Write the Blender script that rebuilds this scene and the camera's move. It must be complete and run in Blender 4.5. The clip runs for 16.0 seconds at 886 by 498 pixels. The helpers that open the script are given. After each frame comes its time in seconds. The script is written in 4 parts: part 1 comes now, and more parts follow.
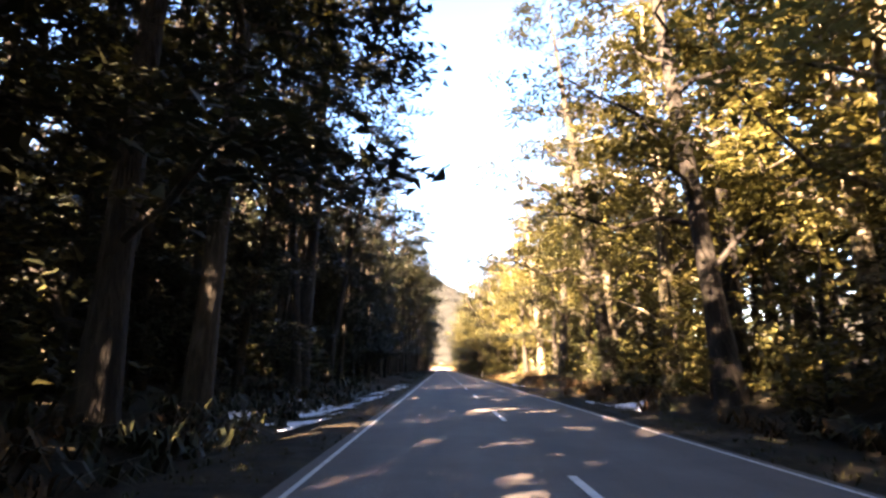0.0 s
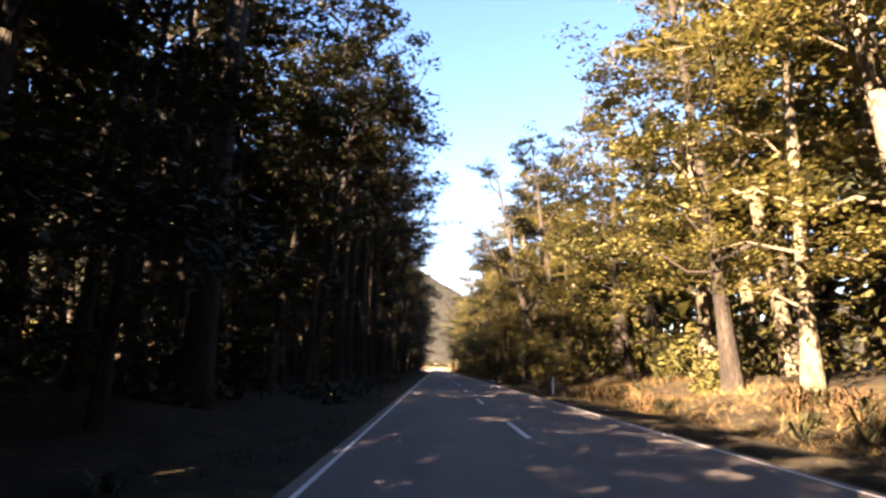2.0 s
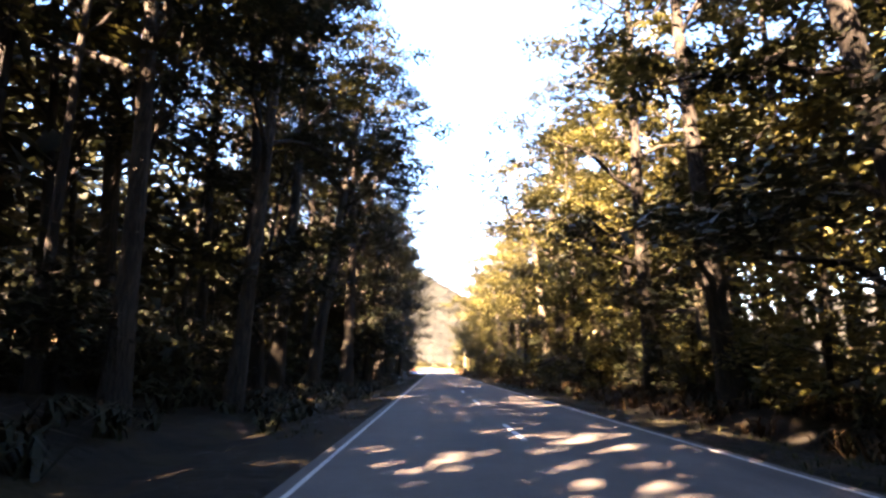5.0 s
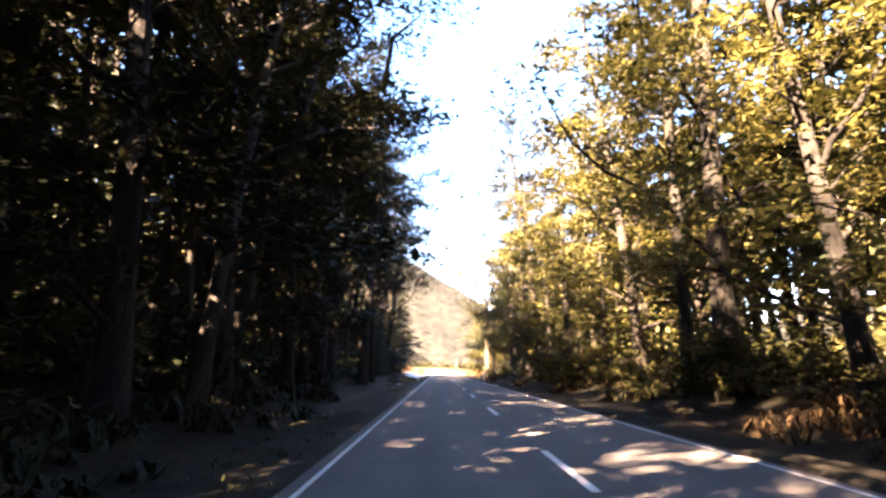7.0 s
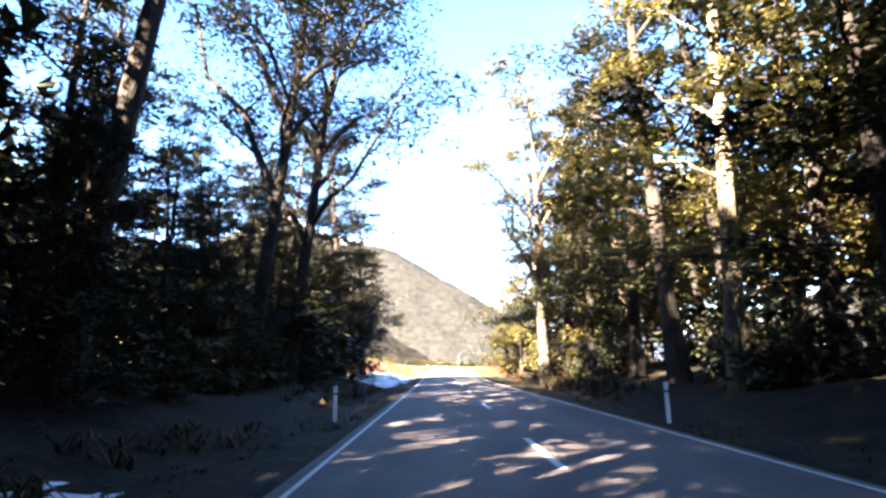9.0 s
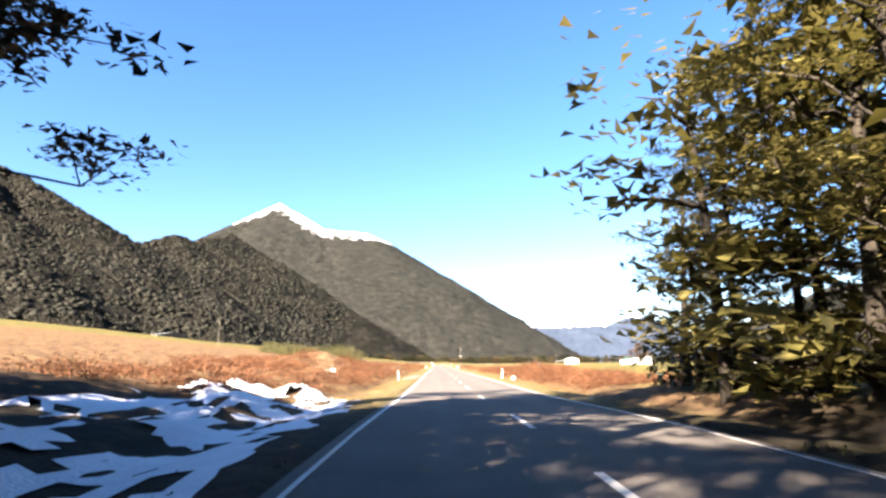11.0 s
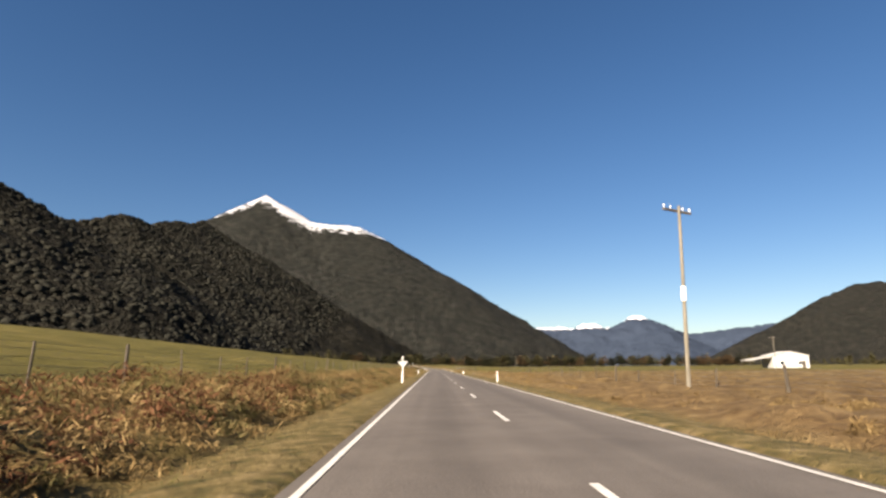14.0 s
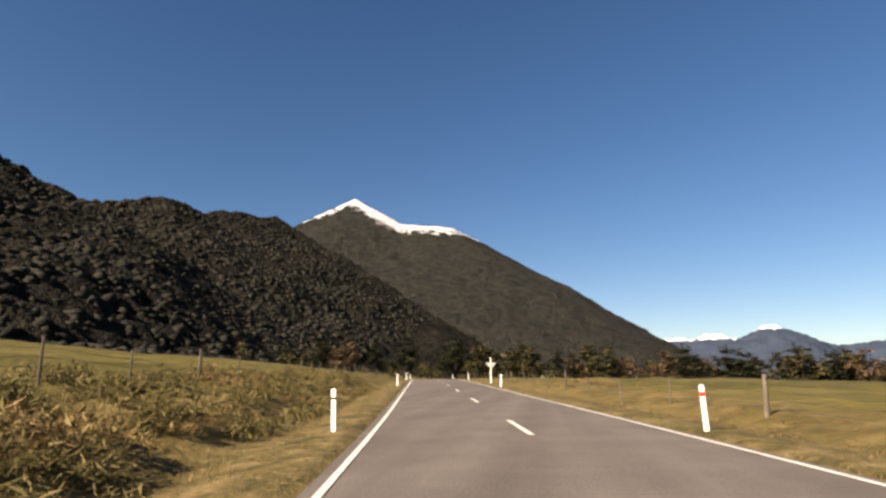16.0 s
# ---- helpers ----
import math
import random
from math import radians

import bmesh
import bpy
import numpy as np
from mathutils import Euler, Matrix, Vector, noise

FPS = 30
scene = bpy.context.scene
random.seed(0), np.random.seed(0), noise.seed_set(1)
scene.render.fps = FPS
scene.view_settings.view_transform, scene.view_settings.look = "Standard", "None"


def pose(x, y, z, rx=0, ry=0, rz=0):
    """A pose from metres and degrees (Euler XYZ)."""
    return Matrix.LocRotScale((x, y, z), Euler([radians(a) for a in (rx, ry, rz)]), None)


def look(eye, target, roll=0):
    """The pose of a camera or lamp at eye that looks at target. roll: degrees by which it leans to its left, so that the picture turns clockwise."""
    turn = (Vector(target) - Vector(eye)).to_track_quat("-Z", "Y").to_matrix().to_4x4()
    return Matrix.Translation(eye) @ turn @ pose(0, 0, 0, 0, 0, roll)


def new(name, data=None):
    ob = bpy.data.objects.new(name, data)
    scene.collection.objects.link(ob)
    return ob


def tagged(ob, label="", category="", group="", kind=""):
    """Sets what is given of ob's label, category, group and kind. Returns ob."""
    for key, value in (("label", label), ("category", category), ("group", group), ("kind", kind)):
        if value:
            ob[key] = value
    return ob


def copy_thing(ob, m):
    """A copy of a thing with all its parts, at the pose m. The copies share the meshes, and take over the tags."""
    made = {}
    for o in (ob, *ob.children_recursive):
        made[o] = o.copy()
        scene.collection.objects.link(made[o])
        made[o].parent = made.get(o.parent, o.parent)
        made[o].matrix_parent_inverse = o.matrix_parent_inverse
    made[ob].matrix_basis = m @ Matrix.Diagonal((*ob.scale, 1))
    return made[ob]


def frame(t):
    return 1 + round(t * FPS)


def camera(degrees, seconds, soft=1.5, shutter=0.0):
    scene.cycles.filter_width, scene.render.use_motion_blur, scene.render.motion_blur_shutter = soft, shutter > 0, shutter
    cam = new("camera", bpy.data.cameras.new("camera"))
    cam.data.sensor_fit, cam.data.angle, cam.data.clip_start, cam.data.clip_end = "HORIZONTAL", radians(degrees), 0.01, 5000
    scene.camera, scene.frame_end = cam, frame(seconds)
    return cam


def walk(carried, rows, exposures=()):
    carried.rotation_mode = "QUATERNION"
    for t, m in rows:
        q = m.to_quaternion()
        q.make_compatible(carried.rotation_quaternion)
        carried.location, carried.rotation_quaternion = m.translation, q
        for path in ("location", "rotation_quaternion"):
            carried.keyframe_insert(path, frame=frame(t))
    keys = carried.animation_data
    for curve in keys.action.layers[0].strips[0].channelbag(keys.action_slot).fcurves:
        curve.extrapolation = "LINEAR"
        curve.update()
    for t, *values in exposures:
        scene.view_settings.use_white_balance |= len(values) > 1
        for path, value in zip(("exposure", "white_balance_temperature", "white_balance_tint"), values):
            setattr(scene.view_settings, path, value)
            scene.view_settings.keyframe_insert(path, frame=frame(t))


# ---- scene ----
# The film runs fast over the open valley, so the whole place stands at one fifth of its size:
# every number below is in true metres, and the last lines of the file bring all things to that size.
S = 0.2
EYE = 1.2


def bend(y):
    """How far the road has swung to the side at y."""
    if y < 842:
        return 0.0
    if y < 985:
        return -(y - 842) ** 2 / 1432.0
    return -14.28 - 0.1997 * (y - 985)


def heading(y):
    return math.degrees(math.atan(min(max(y - 842, 0), 143) / 716.0))


def bank(y):
    """How far the road tips to the inside of the bend, for each metre of its width."""
    return 0.03 * min(max((y - 842) / 25, 0), 1) * min(max((1000 - y) / 60, 0), 1)


def rise(y):
    """Height of the road: a low crest where the wood ends, and a little climb at the end."""
    if y < 880:
        return 0.2 * math.exp(-((y - 305) / 11) ** 2)
    if y < 940:
        return 0.000175 * (y - 880) ** 2
    if y < 1020:
        return 0.63 + 0.021 * (y - 940)
    return 2.31 + 0.42 * (1 - (max(0.0, 1 - (y - 1020) / 40)) ** 2)


def grade(y):
    return math.degrees(math.atan((rise(y + 1.5) - rise(y - 1.5)) / 3))


cam = camera(75.1, 16.0, soft=2.7, shutter=0.0)
# seconds, metres along the road, metres beside its centre line, yaw against the road, pitch, roll
DRIVE = [
    (0.0, 0.0, -1.48, -0.17, 11.66, -0.3), (0.5, 13.5, -1.55, -0.50, 11.73, -0.4), (1.0, 26.9, -1.62, -0.58, 11.60, -0.6),
    (1.5, 40.1, -1.66, -0.90, 11.68, -0.6), (2.0, 53.4, -1.64, -0.70, 11.68, -0.4), (2.5, 66.8, -1.60, -0.62, 11.78, -0.5),
    (3.0, 80.2, -1.55, -0.75, 11.88, -0.2), (3.5, 93.3, -1.56, -1.15, 11.78, 0.0), (4.0, 106.8, -1.48, -0.88, 11.92, 0.2),
    (4.5, 120.2, -1.50, -0.86, 11.85, 0.1), (5.5, 147.2, -1.60, -0.90, 11.70, -0.3),
    (6.5, 174.3, -1.64, -0.90, 11.66, -0.5), (7.0, 187.8, -1.58, -0.40, 11.83, -0.2), (7.5, 201.2, -1.61, -0.68, 11.89, 0.1),
    (8.0, 214.8, -1.58, -0.82, 11.80, 0.3), (8.5, 228.3, -1.50, -0.72, 11.92, 0.9), (9.0, 241.8, -1.45, -0.40, 11.62, 0.9),
    (9.5, 255.3, -1.48, -0.48, 11.72, 0.5), (10.0, 268.9, -1.53, -0.55, 11.60, 0.6), (10.5, 282.4, -1.58, -0.58, 11.58, 0.5),
    (11.5, 309.3, -1.66, -0.60, 11.52, 0.4),
    (12.3, 330.7, -1.68, -0.60, 11.50, 0.3), (12.5, 336.0, -1.66, -0.62, 11.48, 0.3), (12.6, 338.8, -1.62, -0.66, 11.54, 0.3),
    (12.7, 343.6, -1.58, -0.74, 11.62, 0.2), (12.8, 360.2, -1.54, -0.82, 11.72, 0.1), (12.9, 378.4, -1.52, -0.88, 11.80, 0.0),
    (13.0, 396.7, -1.52, -0.90, 11.83, 0.0), (13.2, 433.5, -1.60, -0.80, 11.80, 0.2), (13.5, 489.2, -1.67, -0.61, 11.75, 0.4),
    (14.0, 582.6, -1.65, -0.93, 11.57, 0.4), (14.5, 677.5, -1.50, -0.64, 11.62, 0.4), (15.0, 772.9, -1.50, -0.77, 11.63, 0.4),
    (15.5, 869.0, -1.53, -0.46, 11.70, 0.5), (15.8, 926.6, -1.70, -0.60, 11.72, 0.2), (16.0, 965.0, -1.83, -0.70, 11.75, 0.0)]
rows = [(t, pose(S * (bend(y) + x), S * y, S * (EYE + rise(y) + bank(y) * x), 90 + p + grade(y), r, heading(y) + w)) for t, y, x, w, p, r in DRIVE]
walk(cam, rows, exposures=[(0.0, 5.9, 8200, 32), (1.0, 5.6, 8500, 34), (1.5, 5.3, 8500, 34), (2.0, 4.85, 8200, 32), (3.0, 5.3, 8200, 33), (4.0, 5.95, 8200, 33), (6.5, 6.15, 8200, 33), (7.5, 6.05, 7500, 29), (8.5, 6.15, 6900, 26), (9.2, 5.6, 6500, 24), (10.2, 4.9, 6400, 24), (11.2, 3.8, 6500, 18), (12.4, 3.04, 6350, 12), (13.0, 2.13, 6250, 14), (14.0, 2.12, 6650, 18), (16.0, 2.16, 7050, 21)])

# ---- daylight: a low winter sun behind and to one side ----
SUN_AZ, SUN_EL = radians(-142), radians(30)   # bearing of the sun from straight ahead, clockwise
sun_dir = Vector((math.sin(SUN_AZ) * math.cos(SUN_EL), math.cos(SUN_AZ) * math.cos(SUN_EL), math.sin(SUN_EL)))
world = bpy.data.worlds.new("winter_sky")
scene.world = world
world.use_nodes = True
wn = world.node_tree.nodes
sky = wn.new("ShaderNodeTexSky")
sky.sky_type = 'NISHITA'
sky.sun_disc = False
sky.sun_elevation, sky.sun_rotation = SUN_EL, SUN_AZ
sky.altitude, sky.air_density, sky.dust_density, sky.ozone_density = 300, 1.0, 0.2, 2.5
wn["Background"].inputs[1].default_value = 0.052
rich = wn.new("ShaderNodeHueSaturation")
rich.inputs["Saturation"].default_value = 1.22
rich.inputs["Value"].default_value = 0.48   # clear winter air gives little skylight beside the sun
world.node_tree.links.new(sky.outputs[0], rich.inputs["Color"])
world.node_tree.links.new(rich.outputs[0], wn["Background"].inputs[0])
lamp = bpy.data.lights.new("sun", 'SUN')
lamp.energy, lamp.angle, lamp.color = 5.0, radians(0.53), (1.0, 0.87, 0.67)
sun = new("sun", lamp)
sun.matrix_world = look(sun_dir * 100, (0, 0, 0))


# ---- materials ----
def mat(name, colours, scale=1.0, rough=0.8, bump=0.3, fine=12.0, spec=0.3, vary=0.0, island=0.0, leaf=0.0, stretch=(1, 1, 1), metal=0.0, bump_dist=0.05):
    """A noise of two scales through a ramp of colours, with relief; vary: lightness by object; island: by loose piece; leaf: share of light let through."""
    m = bpy.data.materials.new(name)
    m.use_nodes = True
    nt = m.node_tree
    n, l = nt.nodes, nt.links
    b = n["Principled BSDF"]
    co = n.new("ShaderNodeTexCoord")
    mp = n.new("ShaderNodeMapping")
    mp.inputs["Scale"].default_value = stretch
    l.new(co.outputs["Object"], mp.inputs[0])
    big = n.new("ShaderNodeTexNoise")
    big.inputs["Scale"].default_value, big.inputs["Detail"].default_value, big.inputs["Roughness"].default_value = scale, 6, 0.62
    small = n.new("ShaderNodeTexNoise")
    small.inputs["Scale"].default_value, small.inputs["Detail"].default_value = scale * fine, 4
    l.new(mp.outputs[0], big.inputs[0]), l.new(mp.outputs[0], small.inputs[0])
    mix = n.new("ShaderNodeMix")
    mix.inputs[0].default_value = 0.38
    l.new(big.outputs[0], mix.inputs[2]), l.new(small.outputs[0], mix.inputs[3])
    last = mix.outputs[0]
    if vary or island:
        r = n.new("ShaderNodeObjectInfo") if vary else n.new("ShaderNodeNewGeometry")
        k = n.new("ShaderNodeMath")
        k.operation = 'MULTIPLY_ADD'
        l.new(r.outputs["Random"] if vary else r.outputs["Random Per Island"], k.inputs[0])
        k.inputs[1].default_value = vary or island
        q = n.new("ShaderNodeMath")
        q.operation = 'SUBTRACT'
        q.inputs[1].default_value = (vary or island) / 2
        l.new(last, k.inputs[2]), l.new(k.outputs[0], q.inputs[0])
        last = q.outputs[0]
    ramp = n.new("ShaderNodeValToRGB")
    el = ramp.color_ramp.elements
    lo, hi = 0.36, 0.64
    for i, c in enumerate(colours):
        p = lo + (hi - lo) * i / max(1, len(colours) - 1)
        e = el[i] if i < 2 else el.new(p)
        e.position, e.color = p, (*c, 1)
    l.new(last, ramp.inputs[0])
    l.new(ramp.outputs[0], b.inputs["Base Color"])
    b.inputs["Roughness"].default_value, b.inputs["Metallic"].default_value = rough, metal
    b.inputs["Specular IOR Level"].default_value = spec
    if bump:
        bp = n.new("ShaderNodeBump")
        bp.inputs["Strength"].default_value, bp.inputs["Distance"].default_value = bump, bump_dist
        l.new(mix.outputs[0], bp.inputs["Height"]), l.new(bp.outputs[0], b.inputs["Normal"])
    if leaf:
        tr = n.new("ShaderNodeBsdfTranslucent")
        l.new(ramp.outputs[0], tr.inputs[0])
        ms = n.new("ShaderNodeMixShader")
        ms.inputs[0].default_value = leaf
        l.new(b.outputs[0], ms.inputs[1]), l.new(tr.outputs[0], ms.inputs[2])
        l.new(ms.outputs[0], n["Material Output"].inputs[0])
    return m


M = dict(
    asphalt=mat("chipseal", [(0.0582, 0.0515, 0.0458), (0.0718, 0.064, 0.0572), (0.0863, 0.0775, 0.0692)], 0.6, 0.85, 0.5, 40, 0.25, bump_dist=0.01),
    line=mat("road_paint", [(0.341, 0.3348, 0.31), (0.4836, 0.4774, 0.4588)], 3, 0.6, 0.2, 15, bump_dist=0.004),
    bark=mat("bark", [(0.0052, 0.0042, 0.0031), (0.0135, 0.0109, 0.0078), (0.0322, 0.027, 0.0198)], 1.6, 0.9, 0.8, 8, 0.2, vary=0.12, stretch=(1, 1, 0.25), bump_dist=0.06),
    pale_bark=mat("pale_beech_bark", [(0.026, 0.0218, 0.0146), (0.078, 0.065, 0.0416), (0.156, 0.1352, 0.0884)], 1.3, 0.9, 0.8, 8, 0.2, stretch=(1, 1, 0.35), bump_dist=0.06),
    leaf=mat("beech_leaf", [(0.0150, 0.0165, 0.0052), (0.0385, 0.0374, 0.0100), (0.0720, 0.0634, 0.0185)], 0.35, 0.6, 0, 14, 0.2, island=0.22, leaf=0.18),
    # sunlight put into a brighter, yellower copy of the beech leaf colour
    leaf_sunlit=mat("sunlit_beech_leaf", [(0.0400, 0.0385, 0.0100), (0.0860, 0.0765, 0.0205), (0.1400, 0.1190, 0.0410)], 0.4, 0.6, 0, 14, 0.25, island=0.22, leaf=0.42),
    # forest shade put into a darker copy of the leaf colour
    leaf_dark=mat("shade_toned_leaf", [(0.0062, 0.0088, 0.0042), (0.0135, 0.0161, 0.0062), (0.027, 0.027, 0.0099)], 0.5, 0.6, 0, 14, 0.2, island=0.2, leaf=0.08),
    bracken=mat("dead_bracken", [(0.030, 0.0105, 0.0050), (0.076, 0.0300, 0.0130), (0.140, 0.0700, 0.0345)], 0.35, 0.85, 0, 10, 0.15, island=0.34, leaf=0.2),
    straw=mat("winter_grass", [(0.0676, 0.0437, 0.0156), (0.1404, 0.0936, 0.0374), (0.2132, 0.156, 0.0728)], 0.5, 0.85, 0, 10, 0.15, island=0.3, leaf=0.2),
    green=mat("green_grass", [(0.0312, 0.0343, 0.0083), (0.0676, 0.0666, 0.0156), (0.1092, 0.0936, 0.0312)], 0.7, 0.8, 0, 10, 0.2, island=0.3, leaf=0.25),
    # grass and dead bracken again, darkened in colour for the forest's shade
    forest_grass=mat("shade_dark_grass", [(0.0104, 0.0114, 0.0042), (0.0234, 0.025, 0.0073), (0.0442, 0.0416, 0.0135)], 0.7, 0.8, 0, 10, 0.15, island=0.3, leaf=0.15),
    forest_bracken=mat("shade_dark_bracken", [(0.0156, 0.0094, 0.0047), (0.0364, 0.0208, 0.0094), (0.078, 0.0494, 0.0234)], 0.5, 0.85, 0, 10, 0.1, island=0.3, leaf=0.15),
    tussock=mat("tussock", [(0.0364, 0.0343, 0.0104), (0.0806, 0.0686, 0.0229), (0.1404, 0.1144, 0.0494)], 0.7, 0.85, 0, 10, 0.15, island=0.3, leaf=0.15),
    white=mat("white_plastic", [(0.561, 0.561, 0.544), (0.68, 0.68, 0.663)], 6, 0.5, 0.05, 8),
    red=mat("red_reflector", [(0.36, 0.024, 0.016), (0.496, 0.048, 0.024)], 8, 0.35, 0, 8),
    black=mat("black_band", [(0.012, 0.012, 0.012), (0.024, 0.024, 0.024)], 8, 0.6, 0, 8),
    wood=mat("grey_timber", [(0.0234, 0.0187, 0.0135), (0.052, 0.0437, 0.0322), (0.0936, 0.0806, 0.0614)], 3, 0.85, 0.5, 10, vary=0.15, stretch=(1, 1, 0.2), bump_dist=0.01),
    wire=mat("fence_wire", [(0.07, 0.0665, 0.063), (0.14, 0.133, 0.126)], 4, 0.5, 0, 8, metal=0.6),
    snow=mat("old_snow", [(0.48, 0.512, 0.56), (0.64, 0.664, 0.696)], 1.2, 0.6, 0.6, 12, bump_dist=0.05),
    gravel=mat("gravel", [(0.062, 0.054, 0.043), (0.095, 0.083, 0.066), (0.130, 0.115, 0.092)], 0.8, 0.9, 0.6, 40, bump_dist=0.02),
    tan_gravel=mat("tan_gravel", [(0.070, 0.055, 0.038), (0.115, 0.093, 0.066), (0.160, 0.133, 0.098)], 0.8, 0.9, 0.6, 40, bump_dist=0.02),
    roof=mat("roof_iron", [(0.112, 0.119, 0.126), (0.182, 0.189, 0.196)], 0.6, 0.5, 0.1, 20),
    wall=mat("white_boards", [(0.32, 0.32, 0.312), (0.416, 0.416, 0.4)], 0.8, 0.7, 0.1, 20),
    green_roof=mat("green_roof_iron", [(0.021, 0.049, 0.035), (0.035, 0.077, 0.056)], 0.6, 0.5, 0.1, 20),
    glass=mat("window_glass", [(0.02, 0.025, 0.03), (0.035, 0.04, 0.05)], 1, 0.08, 0, 8, 0.6),
    bag=mat("white_sack", [(0.595, 0.578, 0.561), (0.714, 0.697, 0.68)], 3, 0.6, 0.4, 8),
)


def wear(m, low, high):
    """Long streaks of wear along the road, laid over the chipseal's own colour."""
    n, l = m.node_tree.nodes, m.node_tree.links
    b = n["Principled BSDF"]
    old = b.inputs["Base Color"].links[0].from_socket
    co, mp, t, r, mx = (n.new("ShaderNode" + k) for k in ("TexCoord", "Mapping", "TexNoise", "MapRange", "Mix"))
    mp.inputs["Scale"].default_value = (1.1, 0.012, 1)
    t.inputs["Scale"].default_value, t.inputs["Detail"].default_value = 1.0, 5
    r.inputs[1].default_value, r.inputs[2].default_value, r.inputs[3].default_value, r.inputs[4].default_value = 0.35, 0.65, low, high
    mx.data_type, mx.blend_type = 'RGBA', 'MULTIPLY'
    mx.inputs[0].default_value = 1.0
    l.new(co.outputs["Object"], mp.inputs[0]), l.new(mp.outputs[0], t.inputs[0]), l.new(t.outputs[0], r.inputs[0])
    l.new(old, mx.inputs[6]), l.new(r.outputs[0], mx.inputs[7]), l.new(mx.outputs[2], b.inputs["Base Color"])


wear(M["asphalt"], 0.82, 1.14)

# ---- building helpers ----
def mesh_from(name, verts, faces, material, smooth=False):
    """A mesh of equal-sided faces from arrays."""
    verts, faces = np.asarray(verts, np.float32), np.asarray(faces, np.int32)
    me = bpy.data.meshes.new(name)
    k = faces.shape[1]
    me.vertices.add(len(verts)), me.loops.add(faces.size), me.polygons.add(len(faces))
    me.vertices.foreach_set("co", verts.ravel())
    me.loops.foreach_set("vertex_index", faces.ravel())
    me.polygons.foreach_set("loop_start", np.arange(0, faces.size, k, dtype=np.int32))
    if smooth:
        me.polygons.foreach_set("use_smooth", np.ones(len(faces), bool))
    me.update(calc_edges=True)
    me.validate()
    me.materials.append(material)
    return me


def part(name, bm, material, parent, label=""):
    """Links a bmesh as one mesh under a thing or a part."""
    me = bpy.data.meshes.new(name)
    bm.to_mesh(me), bm.free()
    me.materials.append(material)
    ob = new(name, me)
    ob.parent = parent
    return tagged(ob, label)


def piece(name, me, parent=None, m=None, label=""):
    ob = new(name, me)
    ob.parent = parent
    if m is not None:
        ob.matrix_basis = m
    return tagged(ob, label)


def thing(name, x, y, z, label, category, group="", turn=0):
    ob = new(name)
    ob.matrix_basis = pose(x, y, z, 0, 0, turn)
    ob.empty_display_size = 0.2
    return tagged(ob, label, category, group)


def box(bm, x0, x1, y0, y1, z0, z1, bevel=0.0):
    made = bmesh.ops.create_cube(bm, size=1, matrix=Matrix.Translation(((x0 + x1) / 2, (y0 + y1) / 2, (z0 + z1) / 2)) @ Matrix.Diagonal((x1 - x0, y1 - y0, z1 - z0, 1)))
    if bevel:
        edges = {e for v in made["verts"] for e in v.link_edges}
        bmesh.ops.bevel(bm, geom=list(edges), offset=bevel, segments=2, affect='EDGES', profile=0.6)
    return made["verts"]


def rod(bm, a, b, r0, r1=None, n=8):
    a, b = Vector(a), Vector(b)
    m = Matrix.Translation((a + b) / 2) @ (b - a).to_track_quat("Z", "Y").to_matrix().to_4x4()
    return bmesh.ops.create_cone(bm, cap_ends=True, segments=n, radius1=r0, radius2=r0 if r1 is None else r1, depth=(b - a).length, matrix=m)["verts"]


def tube(path, radii, n=7):
    """Vertices and quads of a tapered tube along a path."""
    path, out, quads = np.asarray(path, float), [], []
    for i, p in enumerate(path):
        d = path[min(i + 1, len(path) - 1)] - path[max(i - 1, 0)]
        d /= np.linalg.norm(d) + 1e-9
        u = np.cross(d, (0.3, 1.0, 0.1))
        u /= np.linalg.norm(u) + 1e-9
        w = np.cross(d, u)
        for k in range(n):
            a = 2 * math.pi * k / n
            out.append(p + radii[i] * (math.cos(a) * u + math.sin(a) * w))
            if i:
                quads.append(((i - 1) * n + k, (i - 1) * n + (k + 1) % n, i * n + (k + 1) % n, i * n + k))
    return np.array(out), np.array(quads)


def merge(pieces):
    vs, fs, base = [], [], 0
    for v, f in pieces:
        vs.append(v), fs.append(f + base)
        base += len(v)
    return np.concatenate(vs), np.concatenate(fs)


def leaves(rng, centres, size, flat=0.5, slim=1.0):
    """One small ragged three-cornered spray at each centre, lying more or less flat."""
    n = len(centres)
    a = rng.uniform(0, 2 * math.pi, n)
    d = np.stack([np.cos(a), np.sin(a), rng.normal(0, flat, n)], 1)
    d /= np.linalg.norm(d, axis=1)[:, None]
    up = np.stack([rng.normal(0, flat, n), rng.normal(0, flat, n), np.ones(n)], 1)
    w = np.cross(d, up)
    w /= np.linalg.norm(w, axis=1)[:, None] + 1e-9
    ln = size * rng.uniform(0.5, 1.5, n)[:, None]
    wd = ln * rng.uniform(0.35, 1.0, n)[:, None] * slim
    skew = rng.uniform(-0.5, 0.5, n)[:, None]
    v = np.stack([centres - d * ln * 0.5 - w * wd * 0.45, centres + w * wd * 0.5 + d * ln * skew * 0.6, centres + d * ln * 0.5 - w * wd * skew * 0.5], 1)
    return v.reshape(-1, 3), np.arange(3 * n).reshape(-1, 3)


